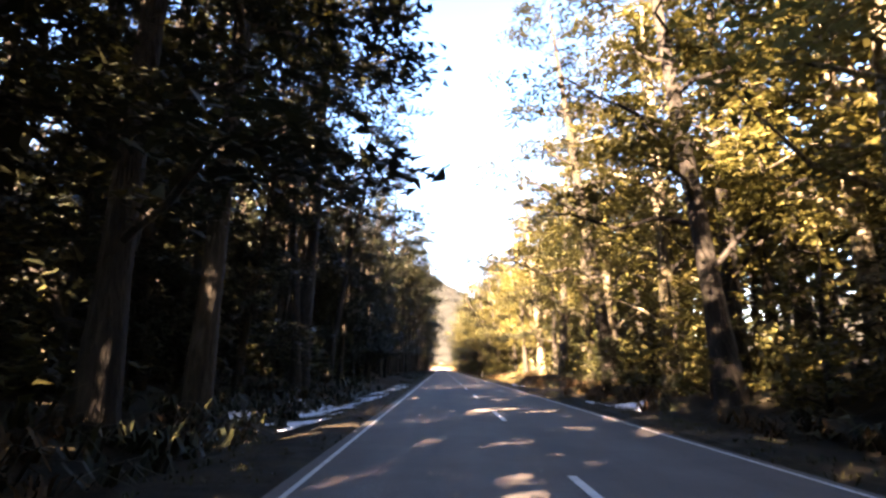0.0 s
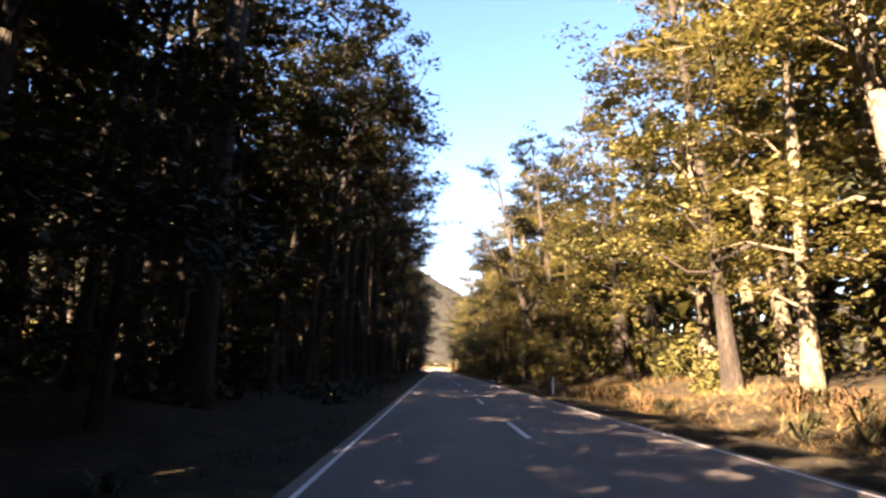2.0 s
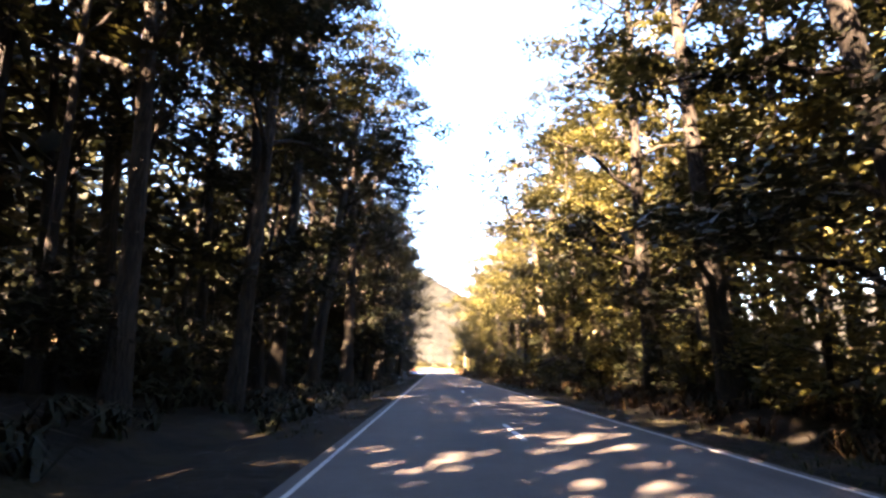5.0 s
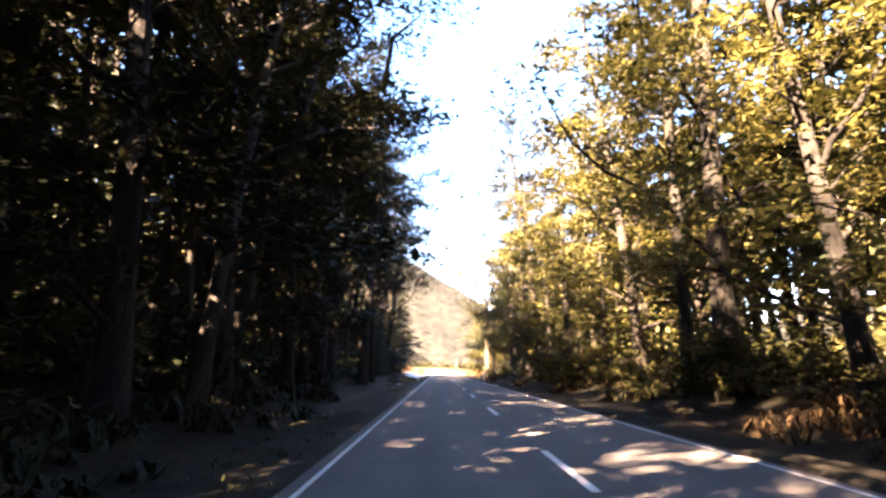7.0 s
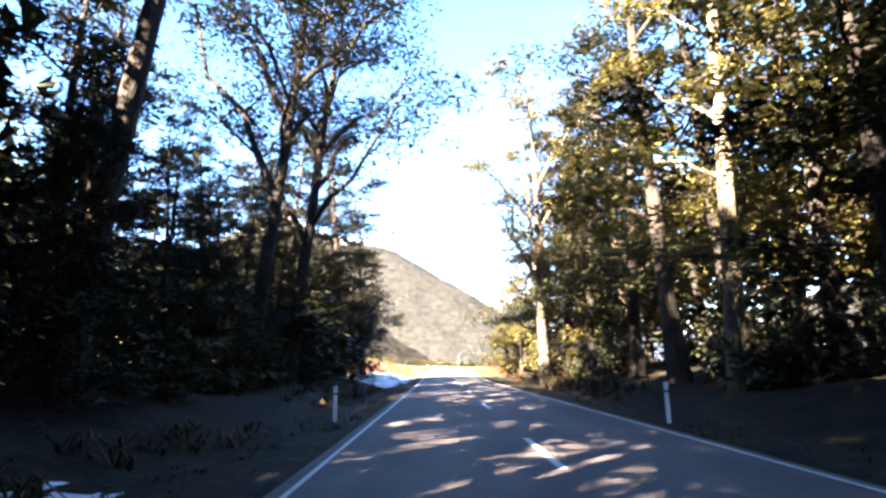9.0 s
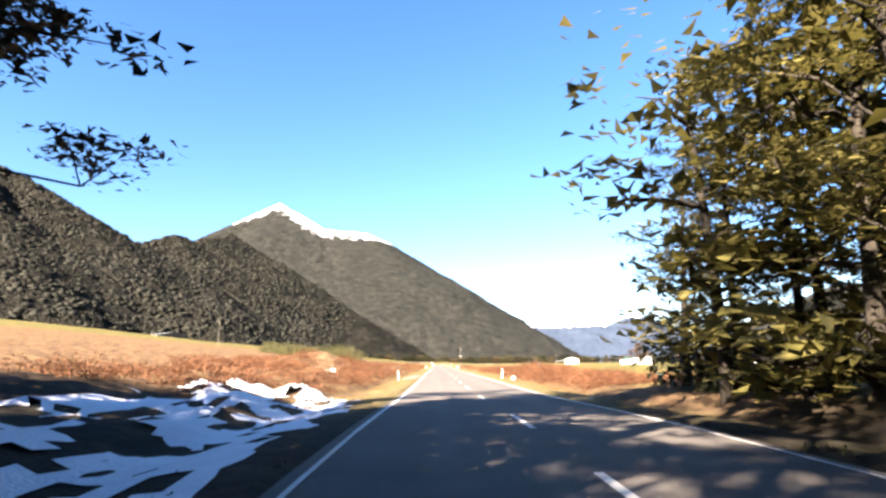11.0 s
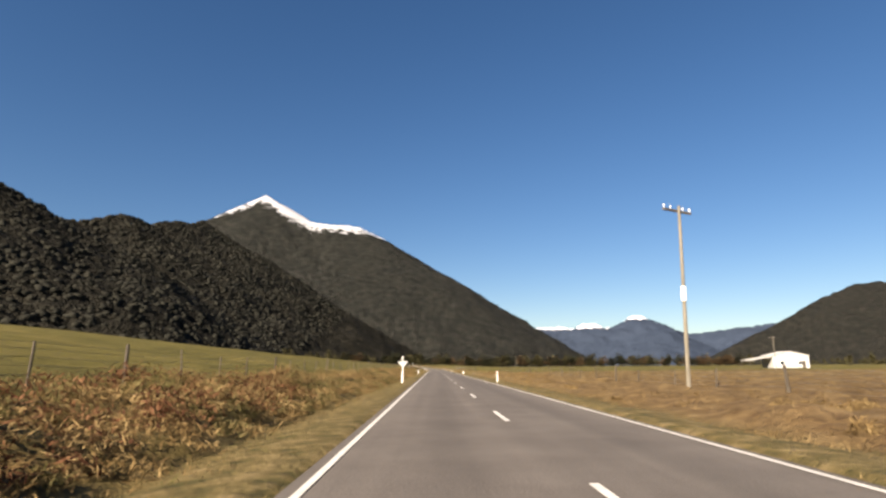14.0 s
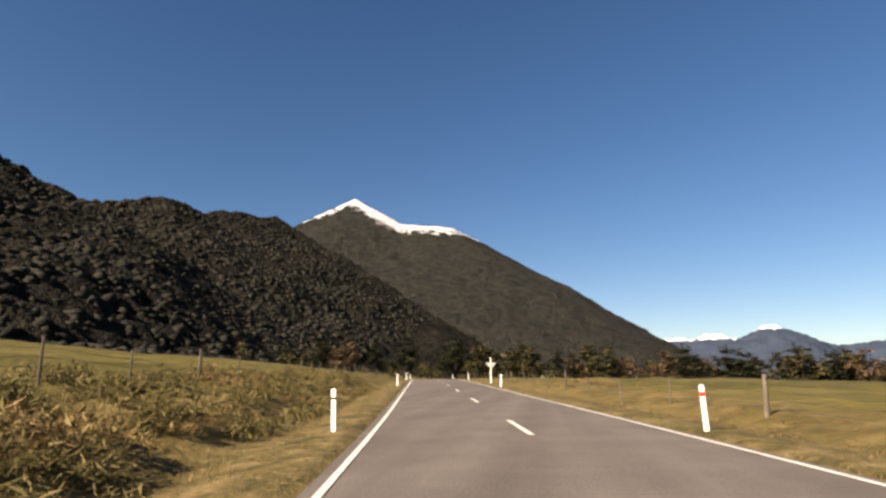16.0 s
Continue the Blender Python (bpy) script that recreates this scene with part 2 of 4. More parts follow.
def fbm(x, y, seed=0, octaves=4):
    """A smooth noise over arrays, about -1 to 1, made of turned waves."""
    rng = np.random.default_rng(seed)
    out, amp, k = np.zeros_like(np.asarray(x, float)), 1.0, 1.0
    for _ in range(octaves):
        for _ in range(3):
            a, p, q = rng.uniform(0, 6.283), rng.uniform(0, 6.283), rng.uniform(0.7, 1.4)
            out = out + amp / 3 * np.sin((x * math.cos(a) + y * math.sin(a)) * k * q + p + 1.3 * np.sin((x * math.sin(a) - y * math.cos(a)) * k * q * 0.6 + p * 2))
        amp, k = amp * 0.5, k * 2.1
    return out


# ---- the lie of the land ----
WOOD_END = 304.0
bend_v, bank_v, rise_v = np.vectorize(bend), np.vectorize(bank), np.vectorize(rise)


def ground_z(x, y):
    """Height of the ground at true metres; the road lies at 0."""
    x, y = np.asarray(x, float), np.asarray(y, float)
    l = x - bend_v(y)
    a = np.abs(l)
    open_land = np.clip((y - WOOD_END + 4) / 18, 0, 1)
    ditch = -0.22 * np.exp(-((a - 5.6) / 0.9) ** 2)
    rough = (0.10 + 0.10 * open_land) * fbm(x * 1.1, y * 1.1, 3, 2) * np.clip((a - 4.2) / 3, 0, 1)
    lumps = 0.34 * np.maximum(0, fbm(x * 2.6, y * 2.6, 8, 2) + 0.1) * np.clip((a - 5.6) / 0.8, 0, 1) * np.clip((12.5 - a) / 2.5, 0, 1) * np.where(l < 0, 1.0, 0.45)
    level = np.clip((np.abs(y - 849) - 9) / 4, 0, 1) * np.clip((np.abs(y - 840) - 5) / 3 + (l < 0), 0, 1) * np.clip((np.abs(y - 701) - 3) / 2 + (l < 0), 0, 1)
    level = np.where(a > 16, 1.0, level)
    rough, lumps = rough * level, lumps * level
    dip = 1 - 0.75 * np.exp(-((y - 853) / 11) ** 2) * np.clip((26 - a) / 8, 0, 1)
    bank_l = lumps + (0.55 * np.clip((a - 6) / 3, 0, 1) + 0.110 * np.clip(a - 9, 0, 190)) * dip + 0.9 * fbm(x / 40, y / 40, 5, 2) * np.clip((a - 14) / 40, 0, 1)
    bank_r = lumps + 0.12 * np.clip((a - 6) / 3, 0, 1) + 0.12 * fbm(x / 25, y / 25, 6, 2) * np.clip((a - 9) / 20, 0, 1)
    field = np.where(l < 0, bank_l, bank_r)
    wood = 0.16 * np.clip(a - 6.2, 0, 6) + 0.03 * np.clip(a - 12, 0, 60) + 0.22 * fbm(x / 2.2, y / 2.2, 7, 3) * np.clip((a - 5) / 4, 0, 1)
    z = ditch + rough + field * open_land + wood * (1 - open_land) - 0.05
    mound = 1.5 * np.exp(-((y - 356) / 5.5) ** 2 - ((l + 13.5) / 3.4) ** 2) + 0.7 * np.exp(-((y - 372) / 9) ** 2 - ((l - 11.5) / 3.5) ** 2)
    tip = bank_v(y) * np.clip(l, -5, 5) * np.clip((10 - a) / 4, 0, 1)
    return np.where(a < 3.35, -0.10, z + mound) + tip + rise_v(y) * np.clip((80 - a) / 50, 0, 1)


def land_mix(y, l):
    """Which cover the ground carries: dry verge, bracken, wood floor."""
    a = np.abs(l)
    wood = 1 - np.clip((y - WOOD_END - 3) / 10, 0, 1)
    wide = np.where(l > 0, 90 * np.clip((y - 585) / 15, 0, 1) * np.clip((705 - y) / 15, 0, 1), 140 * np.clip((560 - y) / 120, 0, 1))
    dry = np.clip((10.5 + wide - a) / 2.5, 0, 1) * np.where((y > 705) | ((y > 560) & (l < 0)), 0.5, 1.0)
    verge = np.clip((6.2 - a) / 1.4, 0, 1)
    rust = np.clip((650 - y) / 110, 0, 1)
    return wood, dry, verge, rust


def ground_material():
    m = bpy.data.materials.new("ground_cover")
    m.use_nodes = True
    n, l = m.node_tree.nodes, m.node_tree.links
    b = n["Principled BSDF"]
    b.inputs["Roughness"].default_value, b.inputs["Specular IOR Level"].default_value = 0.92, 0.15
    co = n.new("ShaderNodeTexCoord")

    def noise_ramp(scale, cols, detail=8):
        t = n.new("ShaderNodeTexNoise")
        t.inputs["Scale"].default_value, t.inputs["Detail"].default_value, t.inputs["Roughness"].default_value = scale, detail, 0.68
        l.new(co.outputs["Object"], t.inputs[0])
        r = n.new("ShaderNodeValToRGB")
        for i, c in enumerate(cols):
            p = 0.36 + 0.28 * i / (len(cols) - 1)
            e = r.color_ramp.elements[i] if i < 2 else r.color_ramp.elements.new(p)
            e.position, e.color = p, (*c, 1)
        l.new(t.outputs[0], r.inputs[0])
        return r.outputs[0], t.outputs[0]

    def attr(name):
        t = n.new("ShaderNodeAttribute")
        t.attribute_name = name
        return t.outputs["Fac"]

    def blend(f, a, c):
        t = n.new("ShaderNodeMix")
        t.data_type = 'RGBA'
        l.new(f, t.inputs[0]), l.new(a, t.inputs[6]), l.new(c, t.inputs[7])
        return t.outputs[2]

    paddock, _ = noise_ramp(0.12, [(0.0440, 0.0405, 0.0090), (0.0690, 0.0605, 0.0135), (0.0990, 0.0820, 0.0235)])
    brown, h1 = noise_ramp(1.3, [(0.034, 0.017, 0.009), (0.082, 0.048, 0.022), (0.150, 0.102, 0.050)])
    verge, h2 = noise_ramp(1.7, [(0.0364, 0.0343, 0.0104), (0.091, 0.0712, 0.026), (0.1612, 0.1222, 0.0572)])
    # forest floor litter, its colour deepened to stand in for tree shade
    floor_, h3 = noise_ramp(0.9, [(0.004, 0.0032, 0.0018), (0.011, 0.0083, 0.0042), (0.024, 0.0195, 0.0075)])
    straw, _ = noise_ramp(1.1, [(0.046, 0.030, 0.012), (0.105, 0.072, 0.029), (0.175, 0.128, 0.060)])
    c = blend(attr("dry"), paddock, blend(attr("rust"), straw, brown))
    c = blend(attr("verge"), c, verge)
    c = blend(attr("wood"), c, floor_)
    l.new(c, b.inputs["Base Color"])
    bp = n.new("ShaderNodeBump")
    bp.inputs["Strength"].default_value, bp.inputs["Distance"].default_value = 0.7, 0.12
    l.new(h2, bp.inputs["Height"]), l.new(bp.outputs[0], b.inputs["Normal"])
    return m


def make_ground():
    ys = np.concatenate([np.linspace(-3000, -120, 14), np.arange(-100, 330, 1.7), np.arange(331, 1000, 0.85), np.arange(1003, 1500, 8), np.geomspace(1520, 14000, 40)])
    half = np.concatenate([[0, 2, 3.3, 3.4], np.arange(3.7, 13, 0.48), np.geomspace(13.5, 260, 34), np.geomspace(300, 9000, 18)])
    ls = np.concatenate([-half[::-1], half[1:]])
    Y, L = np.meshgrid(ys, ls, indexing="ij")
    X = bend_v(np.minimum(Y, 1500)) + L
    Z = ground_z(L + bend_v(Y), Y)
    ny, nl = Y.shape
    idx = np.arange(ny * nl).reshape(ny, nl)
    f = np.stack([idx[:-1, :-1], idx[:-1, 1:], idx[1:, 1:], idx[1:, :-1]], -1).reshape(-1, 4)
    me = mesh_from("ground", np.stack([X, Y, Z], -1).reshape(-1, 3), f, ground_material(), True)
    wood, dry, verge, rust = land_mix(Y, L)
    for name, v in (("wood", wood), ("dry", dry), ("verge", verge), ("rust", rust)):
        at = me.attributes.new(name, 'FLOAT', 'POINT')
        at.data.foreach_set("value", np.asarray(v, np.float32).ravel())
    return tagged(new("ground", me), "valley ground of winter paddock, dry verge and forest floor", "ground", kind="structure")


ground = make_ground()


def ribbon(name, l0, l1, y0, y1, z, step=4.0, crown=0.0, cells=1):
    n = max(1, int((y1 - y0) / step))
    vs, fs = [], []
    for i in range(n + 1):
        y = y0 + (y1 - y0) * i / n
        for k in range(cells + 1):
            l = l0 + (l1 - l0) * k / cells
            vs.append((bend(y) + l, y, z - crown * l * l + bank(y) * l + rise(y)))
    w = cells + 1
    for i in range(n):
        for k in range(cells):
            a = i * w + k
            fs.append((a, a + 1, a + 1 + w, a + w))
    return vs, fs


road_me = mesh_from("road", *ribbon("road", -3.22, 2.97, -130, 1500, 0.0, 4, 0.004, 6), M["asphalt"], True)
road = tagged(new("road", road_me), "two-lane grey chipseal country road", "road", kind="structure")
for l in (-3.0, 2.75):
    for y0, y1, w in ((-130, 306, 0.034), (306, 1500, 0.048)):
        me = mesh_from("edge_line", *ribbon("edge_line", l - w, l + w, y0, y1, 0.012 - 0.004 * l * l, 4), M["line"])
        piece("edge_line", me, road, None, "worn white edge line")
dash_me = mesh_from("centre_dash", *ribbon("centre_dash", -0.055, 0.055, 0, 3.0, 0.012, 3), M["line"])
for start, end, first in ((-76.1, 236, 0), (238.95, 300, 0), (305.9, 1400, 0)):
    y = start
    while y < end:
        piece("centre_dash", dash_me, road, pose(bend(y), y, rise(y), grade(y + 1.5), 0, heading(y + 1.5)) @ pose(0, 0, 0, 0, -math.degrees(math.atan(bank(y)))))
        y += 10.0


# ---- mountains ----
def ridge_height(X, Y, line, slope, seed):
    """The height of a spine of straight stretches falling off to both sides, and the way down from its crest."""
    best, away = np.full(X.shape, -1e9), np.zeros(X.shape)
    for (x0, y0, z0), (x1, y1, z1) in zip(line[:-1], line[1:]):
        dx, dy = x1 - x0, y1 - y0
        t = np.clip(((X - x0) * dx + (Y - y0) * dy) / (dx * dx + dy * dy), 0, 1)
        d = np.hypot(X - x0 - t * dx, Y - y0 - t * dy)
        z = z0 + t * (z1 - z0) - slope * d
        away = np.where(z > best, d, away)
        best = np.maximum(best, z)
    calm = np.clip((away - (350 if seed == 31 else 0)) / 420, 0.04, 1)
    return best + calm * ((0.03 if seed == 31 else 0.07) * np.abs(best + 60) * fbm(X / 150, Y / 150, seed, 3) + 10 * fbm(X / 55, Y / 55, seed + 1, 3)), away


def slope_material(name, cols, snow, scale, relief):
    """Bush-covered slope: crowns as relief and colour, old snow along the crest where there is any."""
    m = mat(name, cols, scale, 0.95, 1.0, 9, 0.05, bump_dist=relief)
    if snow:
        n, l = m.node_tree.nodes, m.node_tree.links
        b = n["Principled BSDF"]
        old = b.inputs["Base Color"].links[0].from_socket
        co, at, t = n.new("ShaderNodeTexCoord"), n.new("ShaderNodeAttribute"), n.new("ShaderNodeTexNoise")
        at.attribute_name = "snow"
        t.inputs["Scale"].default_value, t.inputs["Detail"].default_value, t.inputs["Roughness"].default_value = 0.02, 8, 0.7
        l.new(co.outputs["Object"], t.inputs[0])
        k = n.new("ShaderNodeMath")
        k.operation = 'MULTIPLY_ADD'
        k.inputs[1].default_value = 2.2
        l.new(t.outputs[0], k.inputs[0]), l.new(at.outputs["Fac"], k.inputs[2])
        r = n.new("ShaderNodeMapRange")
        r.inputs[1].default_value, r.inputs[2].default_value = 1.9, 2.05
        l.new(k.outputs[0], r.inputs[0])
        mx = n.new("ShaderNodeMix")
        mx.data_type = 'RGBA'
        mx.inputs[7].default_value = (0.62, 0.64, 0.68, 1)
        l.new(r.outputs[0], mx.inputs[0]), l.new(old, mx.inputs[6]), l.new(mx.outputs[2], b.inputs["Base Color"])
    return m


RIDGES = {
    "near_hill": ([(-1960, 1165, 725), (-1275, 1386, 584), (-918, 1539, 416), (-731, 1675, 296), (-544, 1888, 168), (-408, 2185, 35)], 0.60, 21),
    "bush_ridge": ([(-1300, 1600, 330), (-854, 1945, 352), (-838, 2090, 408), (-845, 2180, 425), (-840, 2263, 418), (-850, 2350, 455), (-862, 2520, 498), (-890, 2650, 520),
                    (-950, 2900, 600), (-930, 3100, 560), (-800, 3350, 430)], 0.62, 26),
    "snow_peak": ([(-2209, 5143, 988), (-1559, 4740, 1050), (-1377, 4648, 1089), (-1209, 4630, 1232), (-1040, 4518, 1104), (-832, 4388, 968), (-702, 4336, 945), (-520, 4388, 938), (-393, 4891, 967), (-202, 6951, 1098), (244, 8588, 1064), (792, 9351, 859), (1404, 9678, 570), (2144, 10333, 257)], 0.62, 31),
    "right_hill": ([(1750, 4400, 20), (2374, 4579, 272), (2800, 4700, 470), (3218, 4871, 605), (3900, 4700, 640), (5200, 4200, 900)], 0.55, 41),
    "far_range": ([(600, 8300, 451), (1400, 9000, 526), (1700, 9000, 555), (2050, 9000, 536), (2180, 9000, 602), (2330, 9000, 611), (2450, 9050, 536), (2700, 9000, 555), (2870, 8950, 649), (2960, 8950, 728), (3050, 8950, 625),
                   (3300, 8900, 526), (3700, 8800, 442), (4400, 8600, 526), (5400, 8200, 658)], 0.5, 51)}
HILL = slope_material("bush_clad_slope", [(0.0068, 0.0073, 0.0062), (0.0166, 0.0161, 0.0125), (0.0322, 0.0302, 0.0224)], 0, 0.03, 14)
# farther slopes: bush colours made paler and bluer to imitate haze
ACROSS = slope_material("hazed_bush_slope", [(0.0114, 0.013, 0.0125), (0.0224, 0.0229, 0.0198), (0.0364, 0.0348, 0.0291)], 0, 0.025, 14)
PEAK = slope_material("hazed_snowy_slope", [(0.0114, 0.0135, 0.013), (0.0239, 0.025, 0.0218), (0.0395, 0.039, 0.0333)], 1, 0.025, 14)
# blue haze of distance is put into the far range's base colour
FAR = slope_material("hazed_snowy_range", [(0.0177, 0.026, 0.0426), (0.0218, 0.0312, 0.0499), (0.027, 0.038, 0.0593)], 1, 0.004, 8)


def make_mountain(key, material, x0, x1, y0, y1, step, rough, label, snow=None):
    line, slope, seed = RIDGES[key]
    X, Y = np.meshgrid(np.arange(x0, x1, step), np.arange(y0, y1, step), indexing="ij")
    Z, away = ridge_height(X, Y, line, slope, seed)
    rng = np.random.default_rng(seed)
    shape = X.shape
    X, Y = X + rng.uniform(-0.3, 0.3, shape) * step, Y + rng.uniform(-0.3, 0.3, shape) * step
    Z = Z + rng.uniform(-rough, rough, shape)
    idx = np.arange(X.size).reshape(shape)
    f = np.stack([idx[:-1, :-1], idx[1:, :-1], idx[1:, 1:], idx[:-1, 1:]], -1).reshape(-1, 4)
    keep = (Z.ravel()[f] > -15).any(1)
    me = mesh_from("mountain", np.stack([X, Y, np.maximum(Z, -30)], -1).reshape(-1, 3), f[keep], material, True)
    if snow:
        at = me.attributes.new("snow", 'FLOAT', 'POINT')
        at.data.foreach_set("value", np.asarray(snow(X, Y, Z, away), np.float32).ravel())
    return tagged(new("mountain", me), label, "mountain", kind="structure")


def crest(X):
    spine = RIDGES["snow_peak"][0]
    return np.interp(X, [p[0] for p in spine], [p[2] for p in spine])


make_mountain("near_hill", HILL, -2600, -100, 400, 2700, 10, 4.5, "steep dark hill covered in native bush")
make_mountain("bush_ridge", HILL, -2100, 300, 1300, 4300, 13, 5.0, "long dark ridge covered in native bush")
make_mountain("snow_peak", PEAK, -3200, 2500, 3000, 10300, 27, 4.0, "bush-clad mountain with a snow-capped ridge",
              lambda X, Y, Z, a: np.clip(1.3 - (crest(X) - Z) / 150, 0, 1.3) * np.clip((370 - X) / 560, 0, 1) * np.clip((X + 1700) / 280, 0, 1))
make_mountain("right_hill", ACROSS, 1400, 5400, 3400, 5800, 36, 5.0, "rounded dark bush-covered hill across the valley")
make_mountain("far_range", FAR, 300, 5600, 7400, 9900, 40, 13.0, "distant mountain range with haze-blue colour and snowy tops",
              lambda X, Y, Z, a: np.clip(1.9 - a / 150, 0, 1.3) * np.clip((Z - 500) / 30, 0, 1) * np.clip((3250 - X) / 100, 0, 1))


# ---- trees ----
def grow(seed, height, bole, spread, leaf_count, leaf_size, radius, limbs=10, lean=0.06, droop=0.15, low=False, rise=(0.25, 0.95), thick=(0.35, 0.6), tuft=22, sides=5, fork=0.0):
    """Trunk with limbs, and a crown of many flat sprays round the limbs: arrays of both."""
    rng = np.random.default_rng(seed)
    n = 9
    ang = rng.uniform(0, 6.28)
    t = np.linspace(0, 1, n)
    wob = np.cumsum(rng.normal(0, 0.028 * height / 10, (n, 2)), 0) * t[:, None]
    path = np.stack([np.cos(ang) * lean * height * t ** 1.4 + wob[:, 0], np.sin(ang) * lean * height * t ** 1.4 + wob[:, 1], height * 0.92 * t], 1)
    rad = radius * (1 - t) ** 0.8 * 0.9 + 0.03
    rad[0] *= 1.45
    path[0, 2] = -0.4
    pieces = [tube(path, rad, 8)]
    pts = []
    twin = path
    if fork:
        sway = np.clip(t - fork, 0, 1)[:, None] ** 0.8 * height * 0.30
        side_way = np.array([[math.cos(ang + 1.5), math.sin(ang + 1.5), 0]])
        twin = path + sway * side_way
        path = path - sway * side_way * 0.6
        pieces = [tube(path, rad * np.where(t > fork, 0.78, 1), 10), tube(twin[t >= fork * 0.6], (rad * 0.72)[t >= fork * 0.6], 9)]
    for i in range(limbs):
        u = bole + (0.97 - bole) * (i + rng.uniform(0, 0.9)) / limbs
        base = np.array([np.interp(u, t, (twin if i % 2 else path)[:, k]) for k in range(3)])
        a = 2.4 * i + rng.uniform(-0.5, 0.5)
        ln = spread * (1.15 - 0.75 * (u - bole) / (1 - bole)) * rng.uniform(0.75, 1.05)
        up = rng.uniform(*rise) * (0.5 if low else 1)
        k = np.linspace(0, 1, 6)
        sw = rng.normal(0, 0.13 * ln, (6, 3)) * k[:, None]
        lp = base + np.stack([np.cos(a) * ln * k, np.sin(a) * ln * k, ln * up * k - droop * ln * k ** 2], 1) + sw
        r0 = max(0.035, float(np.interp(u, t, rad)) * rng.uniform(*thick))
        pieces.append(tube(lp, r0 * (1 - k) ** 0.7 + 0.012, sides))
        pts.append((lp, ln))
        for _ in range(2):
            q = rng.integers(2, 5)
            d = rng.normal(0, 1, 3)
            d[2] = abs(d[2]) * 0.5
            d *= 0.4 * ln / np.linalg.norm(d)
            sp = lp[q] + np.outer(np.linspace(0, 1, 4), d)
            pieces.append(tube(sp, r0 * 0.35 * (1 - np.linspace(0, 1, 4)) + 0.01, 3))
            pts.append((sp, ln * 0.55))
    weights = np.array([p[1] for p in pts])
    share = np.maximum(1, (leaf_count * weights / weights.sum() / tuft).astype(int))
    centres = []
    for (lp, ln), c in zip(pts, share):
        for _ in range(c):
            u = rng.uniform(0.3, 1.08) * (len(lp) - 1)
            i = min(int(u), len(lp) - 2)
            p = lp[i] + (lp[i + 1] - lp[i]) * (u - i)
            spray = np.clip(rng.normal(0, 1, (tuft, 3)), -1.9, 1.9) * np.array([0.36, 0.36, 0.11]) * (0.55 + 0.22 * ln) + p
            spray += np.clip(rng.normal(0, 0.42, 3), -0.7, 0.7) * np.array([1, 1, 0.7])
            centres.append(spray)
    centres.append(np.clip(rng.normal(0, 1, (60, 3)), -1.6, 1.6) * np.array([0.8, 0.8, 0.7]) + path[-1])
    return merge(pieces), leaves(rng, np.concatenate(centres), leaf_size, 0.36)


def tree_kind(name, label, category, group, args, bark, leaf):
    wood, lv = grow(**args)
    ob = thing(name, 0, 0, -500, label, category, group)
    piece("trunk", mesh_from("trunk", *wood, bark, True), ob)
    piece("crown", mesh_from("crown", *lv, leaf), ob)
    return ob


def place(kind, x, y, scale, turn, tilt=0.0, toward=0.0, sink=0.1, stretch=1.0):
    """A copy standing on the ground, leaning by tilt degrees toward a bearing."""
    z = float(ground_z(x, y)) - sink
    lean = Matrix.Rotation(radians(tilt), 4, Vector((math.cos(toward), -math.sin(toward), 0)) * -1)
    return copy_thing(kind, Matrix.Translation((x, y, z)) @ lean @ pose(0, 0, 0, 0, 0, math.degrees(turn)) @ Matrix.Diagonal((scale, scale, scale * stretch, 1)))


def drop(kinds):
    for kind in kinds:
        for o in [*kind.children_recursive, kind]:
            bpy.data.objects.remove(o)


FRONT = [tree_kind("beech_tree", lab, "tree", "forest trees beside the road",
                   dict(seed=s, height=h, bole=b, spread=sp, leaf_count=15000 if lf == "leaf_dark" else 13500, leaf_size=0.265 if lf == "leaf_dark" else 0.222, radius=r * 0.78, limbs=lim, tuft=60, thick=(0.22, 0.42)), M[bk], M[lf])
         for s, h, b, sp, r, lim, bk, lf, lab in (
            (11, 24, 0.12, 5.6, 0.42, 17, "bark", "leaf", "tall native beech with flat sprays of green leaves"),
            (12, 27, 0.16, 5.4, 0.50, 16, "bark", "leaf", "very tall native beech with a dark furrowed trunk"),
            (13, 21, 0.08, 5.2, 0.34, 18, "bark", "leaf_sunlit", "sunlit beech with yellow-green leaves to the ground"),
            (14, 25, 0.12, 5.8, 0.50, 18, "pale_bark", "leaf_sunlit", "broad beech with pale limbs and leaves coloured as sunlit"),
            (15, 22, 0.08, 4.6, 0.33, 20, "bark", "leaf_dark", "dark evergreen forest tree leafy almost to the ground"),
            (16, 18, 0.08, 4.6, 0.24, 18, "bark", "leaf", "slender young beech leafy almost to the ground"),
            (17, 25, 0.08, 4.9, 0.44, 19, "bark", "leaf_dark", "tall dark evergreen tree with heavy spreading limbs"))]
MID = [tree_kind("beech_tree", "tall native beech standing back in the forest", "tree", "forest trees behind the front row",
                 dict(seed=s, height=h, bole=b, spread=sp, leaf_count=5600, leaf_size=0.42, radius=r, limbs=lim, tuft=32), M[bk], M[lf])
       for s, h, b, sp, r, lim, bk, lf in ((21, 25, 0.25, 5.2, 0.36, 15, "bark", "leaf"), (22, 23, 0.16, 5.0, 0.3, 16, "bark", "leaf_dark"), (23, 24, 0.22, 5.2, 0.36, 15, "pale_bark", "leaf_sunlit"))]
